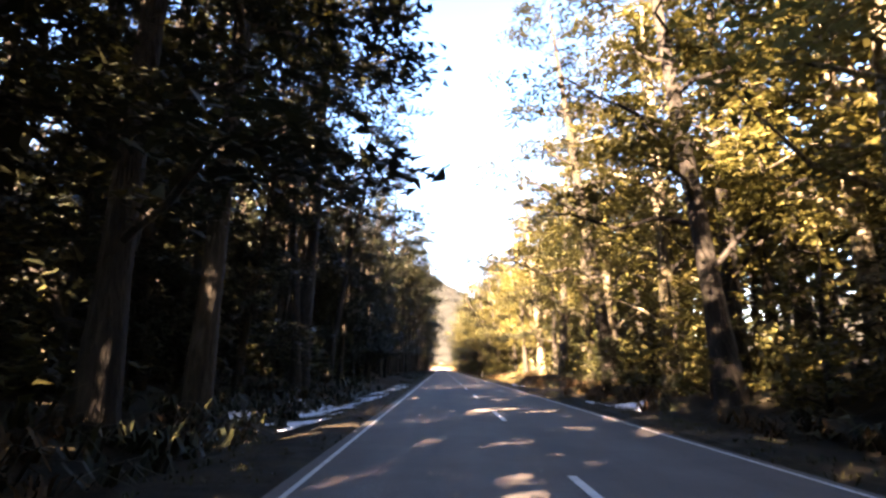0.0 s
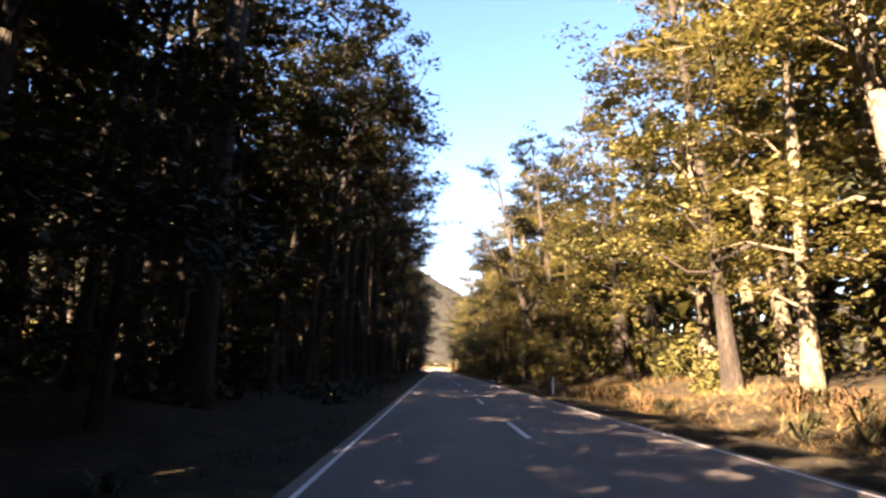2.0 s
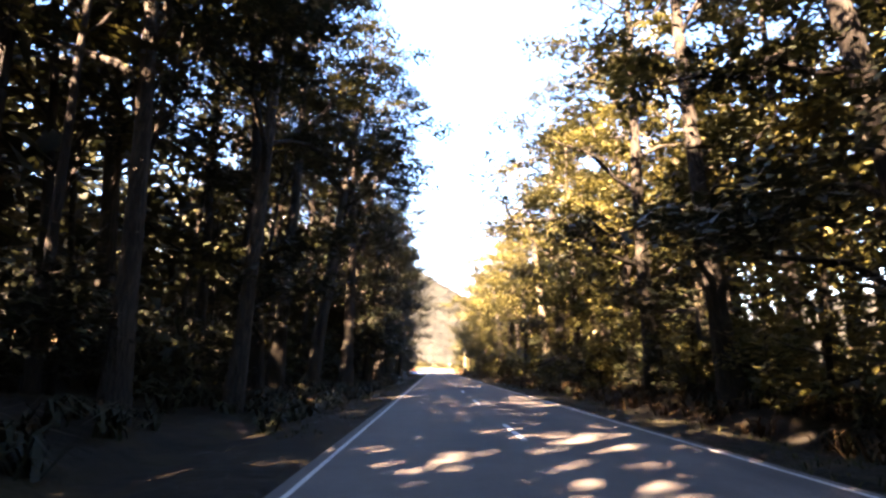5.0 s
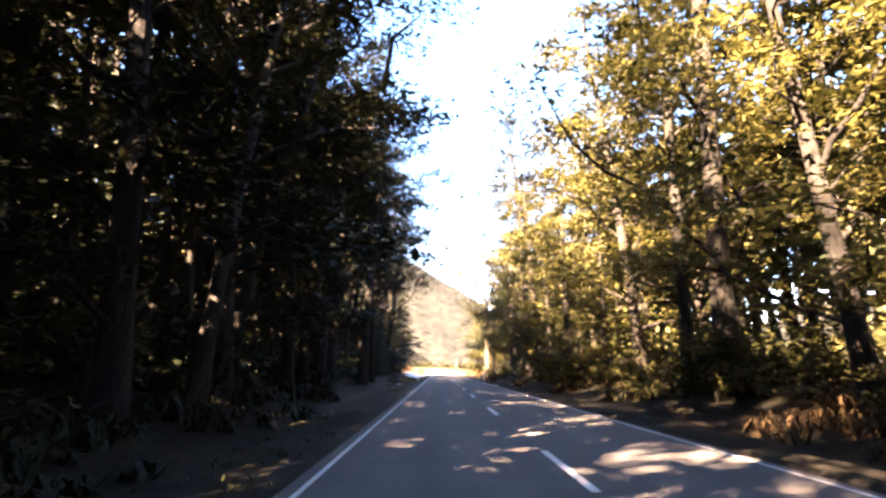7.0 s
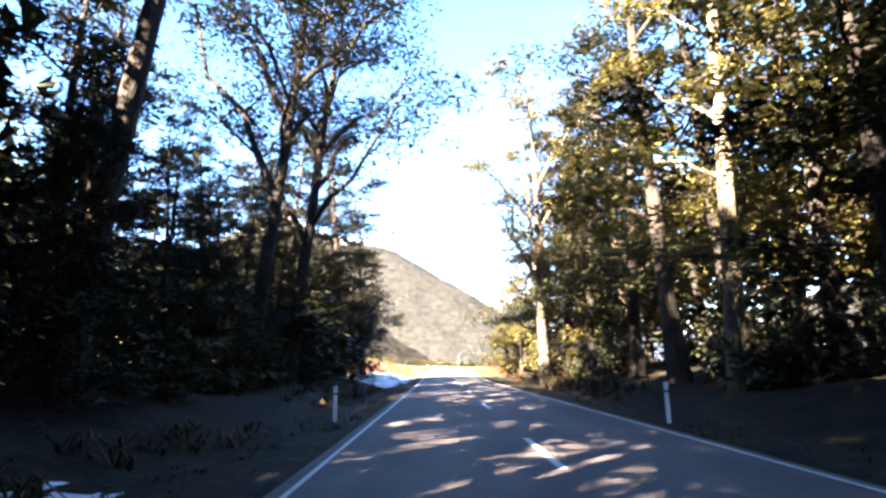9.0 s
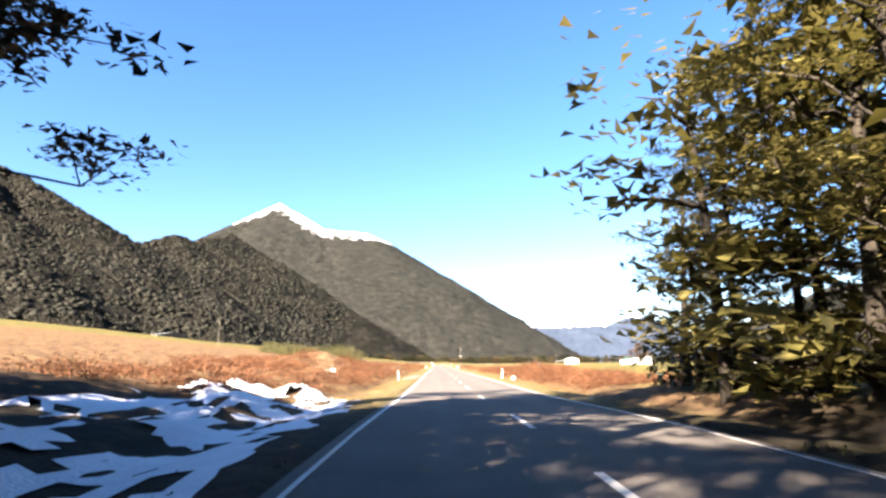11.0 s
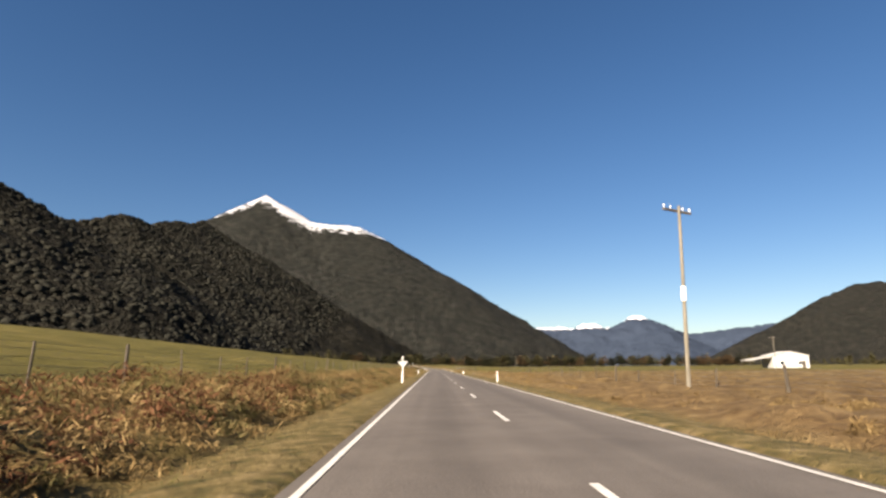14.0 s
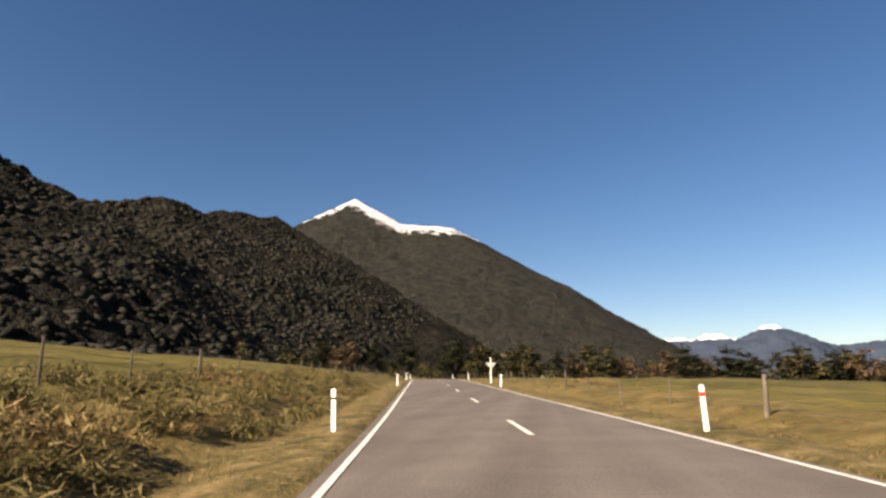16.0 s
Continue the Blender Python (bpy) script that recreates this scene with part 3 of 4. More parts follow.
STEMMED = [tree_kind("beech_tree", lab, "tree", "tall-stemmed trees on the shaded side of the road",
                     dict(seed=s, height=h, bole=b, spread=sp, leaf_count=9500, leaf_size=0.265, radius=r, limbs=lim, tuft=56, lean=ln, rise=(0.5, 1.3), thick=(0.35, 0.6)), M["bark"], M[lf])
           for s, h, b, sp, r, lim, ln, lf, lab in (
               (81, 25, 0.42, 6.0, 0.36, 12, 0.05, "leaf_dark", "tall dark beech with a long clear stem"),
               (82, 23, 0.34, 5.6, 0.26, 13, 0.09, "leaf_dark", "leaning dark beech with a slender clear stem"),
               (83, 26, 0.46, 6.2, 0.42, 11, 0.04, "leaf", "very tall beech with a bare black stem"),
               (84, 21, 0.30, 5.2, 0.20, 14, 0.11, "leaf_dark", "slender leaning beech with upswept limbs"))]
POLE = [tree_kind("sapling", "thin straight forest sapling with a small crown", "tree", "thin saplings among the forest trees",
                  dict(seed=s, height=h, bole=0.55, spread=2.2, leaf_count=700, leaf_size=0.26, radius=r, limbs=5, tuft=30, sides=4, lean=ln, rise=(0.6, 1.4)), M["bark"], M["leaf_dark"])
        for s, h, r, ln in ((91, 17, 0.13, 0.08), (92, 20, 0.16, 0.05), (93, 14, 0.10, 0.14))]
BARE = [tree_kind("beech_tree", "open-crowned beech with long bare limbs against the sky", "tree", "trees at the end of the forest",
                  dict(seed=s, height=h, bole=b, spread=5.2, leaf_count=13000, leaf_size=0.19, radius=r, limbs=12, rise=(0.9, 1.7), thick=(0.5, 0.75), tuft=30, lean=0.03), M["bark"], M["leaf_dark"])
        for s, h, b, r in ((61, 22, 0.38, 0.36), (62, 24, 0.45, 0.34), (63, 19, 0.3, 0.3))]
HERO = [tree_kind("beech_tree", lab, "tree", "large forked trees beside the road",
                  dict(seed=s, height=h, bole=b, spread=5.6, leaf_count=16000, leaf_size=0.22, radius=r, fork=fk, limbs=13, rise=(0.7, 1.5), thick=(0.55, 0.8), tuft=52, lean=0.03), M[bk], M[lf])
        for s, h, b, r, fk, bk, lf, lab in ((71, 23, 0.2, 0.42, 0.24, "pale_bark", "leaf_sunlit", "large pale-barked beech with a forked sunlit trunk"),
                                        (72, 25, 0.28, 0.56, 0.22, "bark", "leaf_dark", "massive dark tree with several upright limbs"))]
SHRUB = [tree_kind("shrub", lab, "shrub", "forest understorey",
                   dict(seed=s, height=h, bole=0.03, spread=sp, leaf_count=1900, leaf_size=0.24, radius=0.07, limbs=9, low=True, tuft=20, sides=4), M["bark"], M[lf])
         for s, h, sp, lf, lab in ((31, 4.2, 1.8, "leaf_dark", "dense dark evergreen shrub under the forest edge"), (32, 3.0, 1.7, "leaf", "low green shrub under the forest edge"),
                                   (33, 5.5, 1.9, "leaf_sunlit", "sunlit yellow-green shrub at the forest edge"))]

rng = np.random.default_rng(7)


def sunny(l, y):
    """Made-up lanes where trees are shrunk so that the sun reaches stretches of the verge."""
    s = y + 1.28 * (7 - l)
    return 57 < s < 86 or 91 < s < 97 or 36 < s < 43


# single trees that stand out: kind, beside, along, size, lean, toward
STANDOUT = [(HERO[0], 9.3, 63.3, 1.0, 2, 0), (FRONT[3], 11.7, 45.4, 1.0, 0, 0), (FRONT[1], 9.5, 53, 1.0, 0, 0), (FRONT[3], 10.5, 72.3, 0.75, 0, 0), (FRONT[2], 7.8, 95.3, 0.6, 0, 0), (STEMMED[3], -8.6, 248.7, 0.9, 2, 1.5), (STEMMED[1], -10.4, 244, 0.9, 2, 1.5), (FRONT[1], 9.6, 22, 1.0, 2, 0),
            (HERO[1], 8.0, 112.5, 1.0, 0, 0), (HERO[1], -10.8, 112, 1.0, 0, 0), (HERO[1], -9.8, 210, 0.95, 7, 1.5), (FRONT[4], -8.0, 38, 0.66, 0, 0),
            # the trees at (-15.5, 262) and (-18.5, 268) are added to cast shade
            (BARE[1], -10.6, 256, 1.15, 7, 1.4), (BARE[0], -10.6, 270, 1.2, 6, 1.5), (BARE[2], -9.4, 272.5, 1.35, 6, 1.4), (FRONT[4], -15.5, 262, 1.0, 0, 0), (FRONT[0], -18.5, 268, 0.95, 0, 0),
            (FRONT[6], -9.6, 291, 1.0, 0, 0), (FRONT[4], -8.8, 298, 0.9, 0, 0), (FRONT[6], -13.5, 295, 1.0, 0, 0), (FRONT[6], -13.0, 284, 0.85, 0, 0), (FRONT[4], -9.4, 283, 0.62, 0, 0), (FRONT[4], -8.2, 287.5, 0.58, 0, 0), (FRONT[4], -11.5, 287, 0.66, 0, 0), (FRONT[6], -12.0, 278, 0.5, 0, 0), (FRONT[4], -17.5, 289, 1.0, 0, 0), (FRONT[4], -9.6, 303.5, 0.72, 0, 0), (FRONT[6], -11.8, 300, 0.8, 0, 0), (FRONT[4], -14.5, 303, 0.7, 0, 0), (FRONT[4], -15.0, 274, 0.55, 0, 0), (FRONT[6], -19.0, 281, 0.6, 0, 0),
            (HERO[0], 6.6, 286.5, 1.08, 0, 0), (FRONT[3], 8.9, 262, 1.0, 0, 0), (FRONT[6], 9.5, 291.5, 1.0, 0, 0), (FRONT[6], 12.5, 283, 1.0, 0, 0), (FRONT[4], 11.0, 297, 1.0, 0, 0), (FRONT[6], 13.0, 305, 0.95, 0, 0), (FRONT[4], 14.0, 312, 0.9, 0, 0), (FRONT[4], 14.5, 290, 0.9, 0, 0), (FRONT[4], 8.8, 281, 1.0, 0, 0), (FRONT[6], 9.6, 274.5, 1.0, 0, 0), (FRONT[2], 8.8, 316, 0.6, 0, 0), (FRONT[2], 7.6, 306, 0.75, 0, 0), (FRONT[0], 9.5, 322, 0.55, 0, 0), (FRONT[5], 8.0, 311, 0.7, 0, 0), (FRONT[2], 13.5, 301, 0.9, 0, 0)]
for kind, x, y, sc, tilt, way in STANDOUT:
    place(kind, x, y, sc, rng.uniform(0, 6.28), tilt, way)
# low trees closing the wood's end, set out to shade the road too
for off, gap, size, y0, y1 in ((-9.8, 4.6, 0.42, 250, 300), (-13.6, 5.5, 0.58, 262, 297), (-18.2, 6.5, 0.66, 270, 304)):
    y = y0
    while y < y1:
        place(FRONT[rng.choice([4, 6])], off + rng.uniform(-0.8, 0.8), y, size * rng.uniform(0.85, 1.15), rng.uniform(0, 6.28))
        y += gap * rng.uniform(0.8, 1.2)
# made-up rows of low trees that keep sun spots off the road
for spans, gap, size in ((((34.6, 63.6), (13.6, 20.6)), 3.0, 0.56), (((176, 200),), 7.0, 0.5)):
    for y, end in spans:
        while y < end:
            place(FRONT[rng.choice([4, 6])], -10.6 + rng.uniform(-0.6, 0.6), y, size * rng.uniform(0.9, 1.1), rng.uniform(0, 6.28))
            y += gap * rng.uniform(0.85, 1.15)
# tall stems added to shade the right-hand bank
for y in range(223, 252, 4):
    place(STEMMED[rng.choice(4)], -13.0 + rng.uniform(-0.8, 0.8), y - 2, rng.uniform(1.0, 1.1), rng.uniform(0, 6.28), rng.uniform(0, 5), 1.5)
for side in (-1, 1):
    for row, (off, gap) in enumerate(((8.0, 6.3), (12.6, 6.6)) if side > 0 else ((8.0, 4.7), (12.8, 5.2))):
        y = -44.0 + row * 2.1
        while y < WOOD_END - 6:
            l = side * (off + rng.uniform(-1.0, 1.0) + (0.3 if side > 0 and row == 0 else 0.0) + (2.0 if side > 0 and 40 < y < 90 else 0.0))
            yy = y + rng.uniform(-1.4, 1.4)
            y += gap * rng.uniform(0.8, 1.2)
            if min(abs(yy - q[2]) + abs(l - q[1]) for q in STANDOUT) < 3.6 or (side < 0 and yy > 235.5 - 1.6 * l):
                continue
            # leaf tone stands in for light: bright kinds right, dark left and past 252
            if row == 0:
                kind = FRONT[rng.choice(7, p=[.14, .10, .26, .22, .10, .12, .06] if yy < 252 else [.12, .12, .04, .06, .30, .10, .26])]
                if side < 0:
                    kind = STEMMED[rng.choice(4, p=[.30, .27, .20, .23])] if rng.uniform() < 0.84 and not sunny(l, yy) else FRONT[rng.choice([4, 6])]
            else:
                kind = MID[rng.choice(3, p=[.35, .2, .45])] if side > 0 else STEMMED[rng.choice(4)] if rng.uniform() < 0.6 else MID[rng.choice(3, p=[.25, .65, .10])]
            sc = rng.uniform(0.85, 1.12) * ((0.60, 0.72)[row] if side < 0 and sunny(l, yy) else 1)
            place(kind, l, yy, sc, rng.uniform(0, 6.28), rng.uniform(0, 5.5) if row == 0 else rng.uniform(0, 4), -side * 1.5 + rng.uniform(-0.9, 0.9))
        if side < 0:
            y = -30.0 + row
            while y < 244:
                place(POLE[rng.choice(3)], -off - rng.uniform(0.6, 3.4), y, rng.uniform(0.8, 1.15), rng.uniform(0, 6.28), rng.uniform(0, 7), rng.uniform(0, 6.28))
                y += rng.uniform(1.8, 4.6)
    for off, gap in ((7.4, 3.6) if side > 0 else (9.6, 5.2),):
        y = -22.0
        while y < WOOD_END - 2:
            l = side * (off + rng.uniform(-0.7, 0.7) + (0.6 if side > 0 else 0))
            kind = SHRUB[rng.choice(3, p=[.55, .38, .07] if side < 0 else [.3, .35, .35])]
            if not (side > 0 and (40 < y < 92 or y > 246)):
                place(kind, l, y, rng.uniform(0.6, 1.05), rng.uniform(0, 6.28))
            y += gap * rng.uniform(0.7, 1.3)
for l, y, sc in ((-9.2, 273, 1.5), (-9.4, 279, 1.6), (-9.2, 285, 1.5), (-8.6, 291, 1.4), (-8.6, 298, 1.3), (-12, 266, 1.5), (-14, 288, 1.6), (-15, 250, 1.5), (9.6, 300, 1.5), (6.9, 313, 2.2), (8.4, 309, 2.3), (10.6, 314, 2.2), (9.4, 318, 1.7), (10.5, 288, 1.5)):
    place(SHRUB[0 if l < 0 else 2], l, y, sc, rng.uniform(0, 6.28))


def back_wood(name, label, spots, seed, leaf, size=1.05, count=420, tall=20.0):
    """Trees far behind the front rows, too many to count: one mesh of crowns, one of trunks."""
    rng = np.random.default_rng(seed)
    crowns, stems = [], []
    for x, y, k in spots:
        z = float(ground_z(x, y))
        h = tall * k
        c = rng.normal(0, 1, (count, 3)) * np.array([0.10, 0.10, 0.21]) * h
        c[:, 0:2] *= (1.15 - np.clip(c[:, 2:3] / h, -0.5, 0.5))
        crowns.append(leaves(rng, c + np.array([x, y, z + h * 0.56]), size, 0.5))
        p = np.array([[x, y, z - 0.5], [x + rng.normal(0, 0.5), y + rng.normal(0, 0.5), z + h * 0.5], [x + rng.normal(0, 0.9), y, z + h * 0.93]])
        stems.append(tube(p, [0.02 * h, 0.013 * h, 0.003 * h], 5))
    ob = tagged(new(name, mesh_from(name, *merge(crowns), leaf)), label, "forest", kind="stuff")
    piece("trunks", mesh_from("trunks", *merge(stems), M["bark"], True), ob)
    return ob


for side in (-1, 1):
    spots = []
    for off, gap in ((17.5, 5.0), (22, 5.0), (28, 5.5), (35, 6.5)):
        y = -60.0
        while y < (WOOD_END + 20 if side > 0 else 233 + 1.6 * off):
            spots.append((side * (off + rng.uniform(-1.6, 1.6)), y, rng.uniform(0.8, 1.1) * (0.8 if side < 0 and sunny(-off, y) else 0.86 if side < 0 and y > 150 else 1.15 if side < 0 else 1)))
            y += gap * rng.uniform(0.8, 1.2)
    if side < 0:
        # extra tall trees added to block the sun from road and bank
        spots += [(-rng.uniform(18, 34), rng.uniform(212, 262), rng.uniform(1.0, 1.25)) for _ in range(14)]
        spots += [(-rng.uniform(17, 45), rng.uniform(240, 300), rng.uniform(0.3, 0.5)) for _ in range(30)]
    # the shaded side takes the darkened leaf colour
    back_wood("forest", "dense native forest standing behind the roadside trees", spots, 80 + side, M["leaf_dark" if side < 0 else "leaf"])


# ---- grass, fern and bracken ----
def tufts(name, label, spots, blades, height, width, material, seed, spread=0.6, droop=0.5, scatter=0.14, bent=True):
    """Clumps of blades, arching or straight, all in one mesh."""
    rng = np.random.default_rng(seed)
    spots = np.asarray(spots, float)
    n = len(spots) * blades
    base = np.repeat(spots[:, :2], blades, 0) + rng.normal(0, scatter, (n, 2)) * np.repeat(spots[:, 2:3], blades, 0)
    base = np.concatenate([base, np.repeat(ground_z(spots[:, 0], spots[:, 1])[:, None], blades, 0) - 0.05], 1)
    a = rng.uniform(0, 2 * math.pi, n)
    out = np.stack([np.cos(a), np.sin(a), np.zeros(n)], 1)
    sd = np.stack([-np.sin(a), np.cos(a), np.zeros(n)], 1) * width * rng.uniform(0.6, 1.4, n)[:, None]
    h = (height * np.repeat(spots[:, 2], blades) * rng.uniform(0.5, 1.2, n))[:, None]
    s = spread * rng.uniform(0.3, 1.2, n)[:, None]
    mid = base + out * h * s * 0.45 + np.array([0, 0, 1]) * h * 0.72
    tip = base + out * h * s * 1.15 + np.array([0, 0, 1]) * h * (1 - droop * rng.uniform(0, 1, n)[:, None])
    if not bent:
        v = np.stack([base - sd * 0.5, base + sd * 0.5, tip], 1).reshape(-1, 3)
        return tagged(new(name, mesh_from(name, v, np.arange(3 * n).reshape(-1, 3), material)), label, "vegetation", kind="stuff")
    v = np.stack([base - sd * 0.5, base + sd * 0.5, mid + sd * 0.5, mid - sd * 0.5, tip + sd * 0.12, tip - sd * 0.12], 1).reshape(-1, 3)
    k = np.arange(n)[:, None] * 6
    f = np.concatenate([k + np.array([0, 1, 2, 3]), k + np.array([3, 2, 4, 5])])
    return tagged(new(name, mesh_from(name, v, f, material)), label, "vegetation", kind="stuff")


def band(rng, n, y0, y1, l0, l1, s0, s1, patch=0.0):
    """Spots along the roadside, denser in patches: side, along, size."""
    y, l = rng.uniform(y0, y1, n), rng.uniform(l0, l1, n)
    keep = fbm(y / 5.0, l / 2.0, 91, 2) > patch - 1.0
    keep &= ~((y > 840) & (y < 857) & (l < -3)) & ~((y > 836) & (y < 844) & (l > 3))
    y, l = y[keep], l[keep]
    return np.stack([l + bend_v(y), y, rng.uniform(s0, s1, len(y))], 1)


tufts("forest_ferns", "dark green ferns on the shaded forest verge", np.concatenate([band(rng, 1100, -10, 236, -8.5, -5.4, 0.5, 1.1, 0.8), band(rng, 900, -10, 302, 6.0, 9.0, 0.5, 1.1, 0.8)]), 14, 0.6, 0.07, M["leaf_dark"], 1, 1.4, 0.9)
# bracken and grass under the trees wear the shade-darkened colours
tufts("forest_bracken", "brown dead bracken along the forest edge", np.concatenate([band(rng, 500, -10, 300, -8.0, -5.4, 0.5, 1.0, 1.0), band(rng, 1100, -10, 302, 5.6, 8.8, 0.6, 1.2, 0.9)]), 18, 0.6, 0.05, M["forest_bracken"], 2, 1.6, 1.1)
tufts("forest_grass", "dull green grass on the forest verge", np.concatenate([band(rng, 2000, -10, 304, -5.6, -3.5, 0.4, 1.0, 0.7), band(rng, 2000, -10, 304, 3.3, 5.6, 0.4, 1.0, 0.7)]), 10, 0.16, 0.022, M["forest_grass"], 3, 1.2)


def mounds(name, label, spots, sprays, size, rise, leaf_size, material, seed, slim=1.0):
    """Low matted heaps of dead stems: small sprays over a dome, all in one mesh."""
    rng = np.random.default_rng(seed)
    spots = np.asarray(spots, float)
    n = len(spots)
    d = rng.normal(0, 1, (n, sprays, 3))
    d[:, :, 2] = np.abs(d[:, :, 2]) * 0.8
    d /= np.linalg.norm(d, axis=2)[:, :, None]
    d *= rng.uniform(0.55, 1.08, (n, sprays, 1))
    k = spots[:, 2][:, None, None]
    base = np.stack([spots[:, 0], spots[:, 1], ground_z(spots[:, 0], spots[:, 1])], 1)[:, None, :]
    wide = rng.uniform(0.7, 1.4, (n, 1, 2))
    c = base + d * np.concatenate([wide * size, np.full((n, 1, 1), rise)], 2) * k
    return tagged(new(name, mesh_from(name, *leaves(rng, c.reshape(-1, 3), leaf_size, 0.75, slim), material)), label, "vegetation", kind="stuff")


# darkened leaf colour where the undergrowth would lie in shade
for side, key, y0, y1 in ((-1, "leaf_dark", -30, 300), (1, "leaf", -30, 250), (1, "leaf_dark", 240, 324)):
    mounds("undergrowth", "dense evergreen undergrowth filling the forest edge", np.concatenate([band(rng, int((y1 - y0) * 0.34), y0, y1, side * 11.0 - 1.5, side * 11.0 + 1.5, 0.45, 0.95), band(rng, int((y1 - y0) * 0.40), y0, y1, side * 16.5 - 3.5, side * 16.5 + 3.5, 0.8, 1.5)]),
           420, 2.3, 3.4, 0.36, M[key], 50 + side + y0)

mounds("bracken", "rust-brown dead bracken heaped on the roadside bank", np.concatenate([band(rng, 2100, 312, 480, -15.5, -6.2, 0.5, 1.7, 0.55), band(rng, 520, 336, 376, -22, -9, 0.6, 1.5, 0.3), band(rng, 1700, 326, 405, 6.0, 14, 0.6, 1.6, 0.35), band(rng, 800, 405, 560, 6.0, 10.5, 0.4, 1.0, 0.95),
       band(rng, 600, 480, 610, -11, -6.4, 0.5, 1.3, 0.9), band(rng, 330, 720, 1010, -10, -6.6, 0.5, 1.1, 1.3)]), 105, 0.6, 0.50, 0.165, M["bracken"], 4, 0.32)
mounds("straw_heaps", "matted heaps of straw-coloured dead grass along the ditch", np.concatenate([band(rng, 600, 560, 740, -8.8, -5.5, 0.5, 1.1, 0.2), band(rng, 2300, 400, 1010, -11.0, -6.0, 0.5, 1.3, 0.8), band(rng, 900, 480, 1010, 6.0, 11, 0.4, 0.9, 1.1)]), 140, 0.6, 0.36, 0.20, M["straw"], 14, 0.19)
tufts("straw_grass", "long straw-coloured winter grass along the fences", np.concatenate([band(rng, 2500, 400, 925, -11.0, -5.6, 0.5, 1.25, 0.75), band(rng, 700, 318, 405, 4.4, 6.2, 0.4, 0.9, 0.6), band(rng, 1500, 405, 480, 4.6, 11, 0.4, 0.95, 0.6), band(rng, 2600, 588, 702, 5, 34, 0.5, 1.0, 0.3), band(rng, 1100, 42, 92, 5.0, 11.0, 0.7, 1.6, 0.4), band(rng, 800, 318, 480, -6.8, -5.0, 0.4, 0.9, 0.7), band(rng, 2300, 480, 800, 5.2, 12.5, 0.4, 0.95, 0.7), band(rng, 1000, 800, 1010, 5.0, 8.0, 0.4, 0.8, 0.9)]), 34, 0.36, 0.014, M["straw"], 5, 1.6, 1.1, 0.3, False)
mounds("green_tussock", "rounded green-brown tussock hummocks in the ditch", np.concatenate([band(rng, 500, 540, 700, -9.5, -5.6, 0.5, 1.0, 0.9), band(rng, 1000, 700, 930, -9.5, -5.6, 0.5, 1.0, 0.7), band(rng, 850, 925, 1010, -12, -5.2, 0.5, 1.1, 0.1)]), 140, 0.42, 0.52, 0.20, M["tussock"], 6, 0.22)
tufts("verge_grass", "short mixed grass on the road verge", np.concatenate([band(rng, 6500, 312, 1010, -5.8, -3.4, 0.5, 1.1, 0.5), band(rng, 5500, 312, 1010, 3.15, 5.8, 0.5, 1.1, 0.5)]), 20, 0.13, 0.014, M["straw"], 7, 1.4, 0.5, 0.34, False)
tufts("green_verge_grass", "short green winter grass on the road verge", np.concatenate([band(rng, 4000, 312, 1010, -5.8, -3.6, 0.5, 1.1, 0.9), band(rng, 3000, 312, 1010, 3.3, 5.8, 0.5, 1.1, 1.0)]), 26, 0.11, 0.013, M["green"], 17, 1.4, 0.5, 0.34, False)
u = np.linspace(0, 1, 46)
reeds = np.stack([-16.5 - 25 * u + rng.normal(0, 0.5, 46), 395 + 36 * u + rng.normal(0, 0.5, 46), rng.uniform(0.75, 1.1, 46) + 0.35 * (u < 0.12)], 1)
M["reed"] = mat("reed_leaf", [(0.018, 0.020, 0.007), (0.042, 0.042, 0.015), (0.080, 0.072, 0.030)], 0.6, 0.8, 0, 10, 0.15, island=0.3, leaf=0.2)
tufts("reed_hedge", "tall olive-green hedge of reeds along the paddock", reeds, 260, 2.7, 0.07, M["reed"], 19, 0.22, 0.25, 0.75, False)


# ---- roadside things in the valley ----
def marker_post(red=False):
    """A flat white marker post with its reflector band."""
    ob = thing("marker_post", 0, 0, -500, "white plastic roadside marker post with a red band" if red else "white plastic roadside marker post", "marker post", "roadside marker posts")
    bm = bmesh.new()
    box(bm, -0.046, 0.046, -0.018, 0.018, -0.25, 0.84, 0.012)
    part("post", bm, M["white"], ob)
    bm = bmesh.new()
    box(bm, -0.048, 0.048, -0.021, 0.021, 0.62, 0.71 if red else 0.67, 0.004)
    part("reflector", bm, M["red"] if red else M["black"], ob, "red reflector band" if red else "small dark reflector band")
    return ob


PLAIN, RED = marker_post(), marker_post(True)
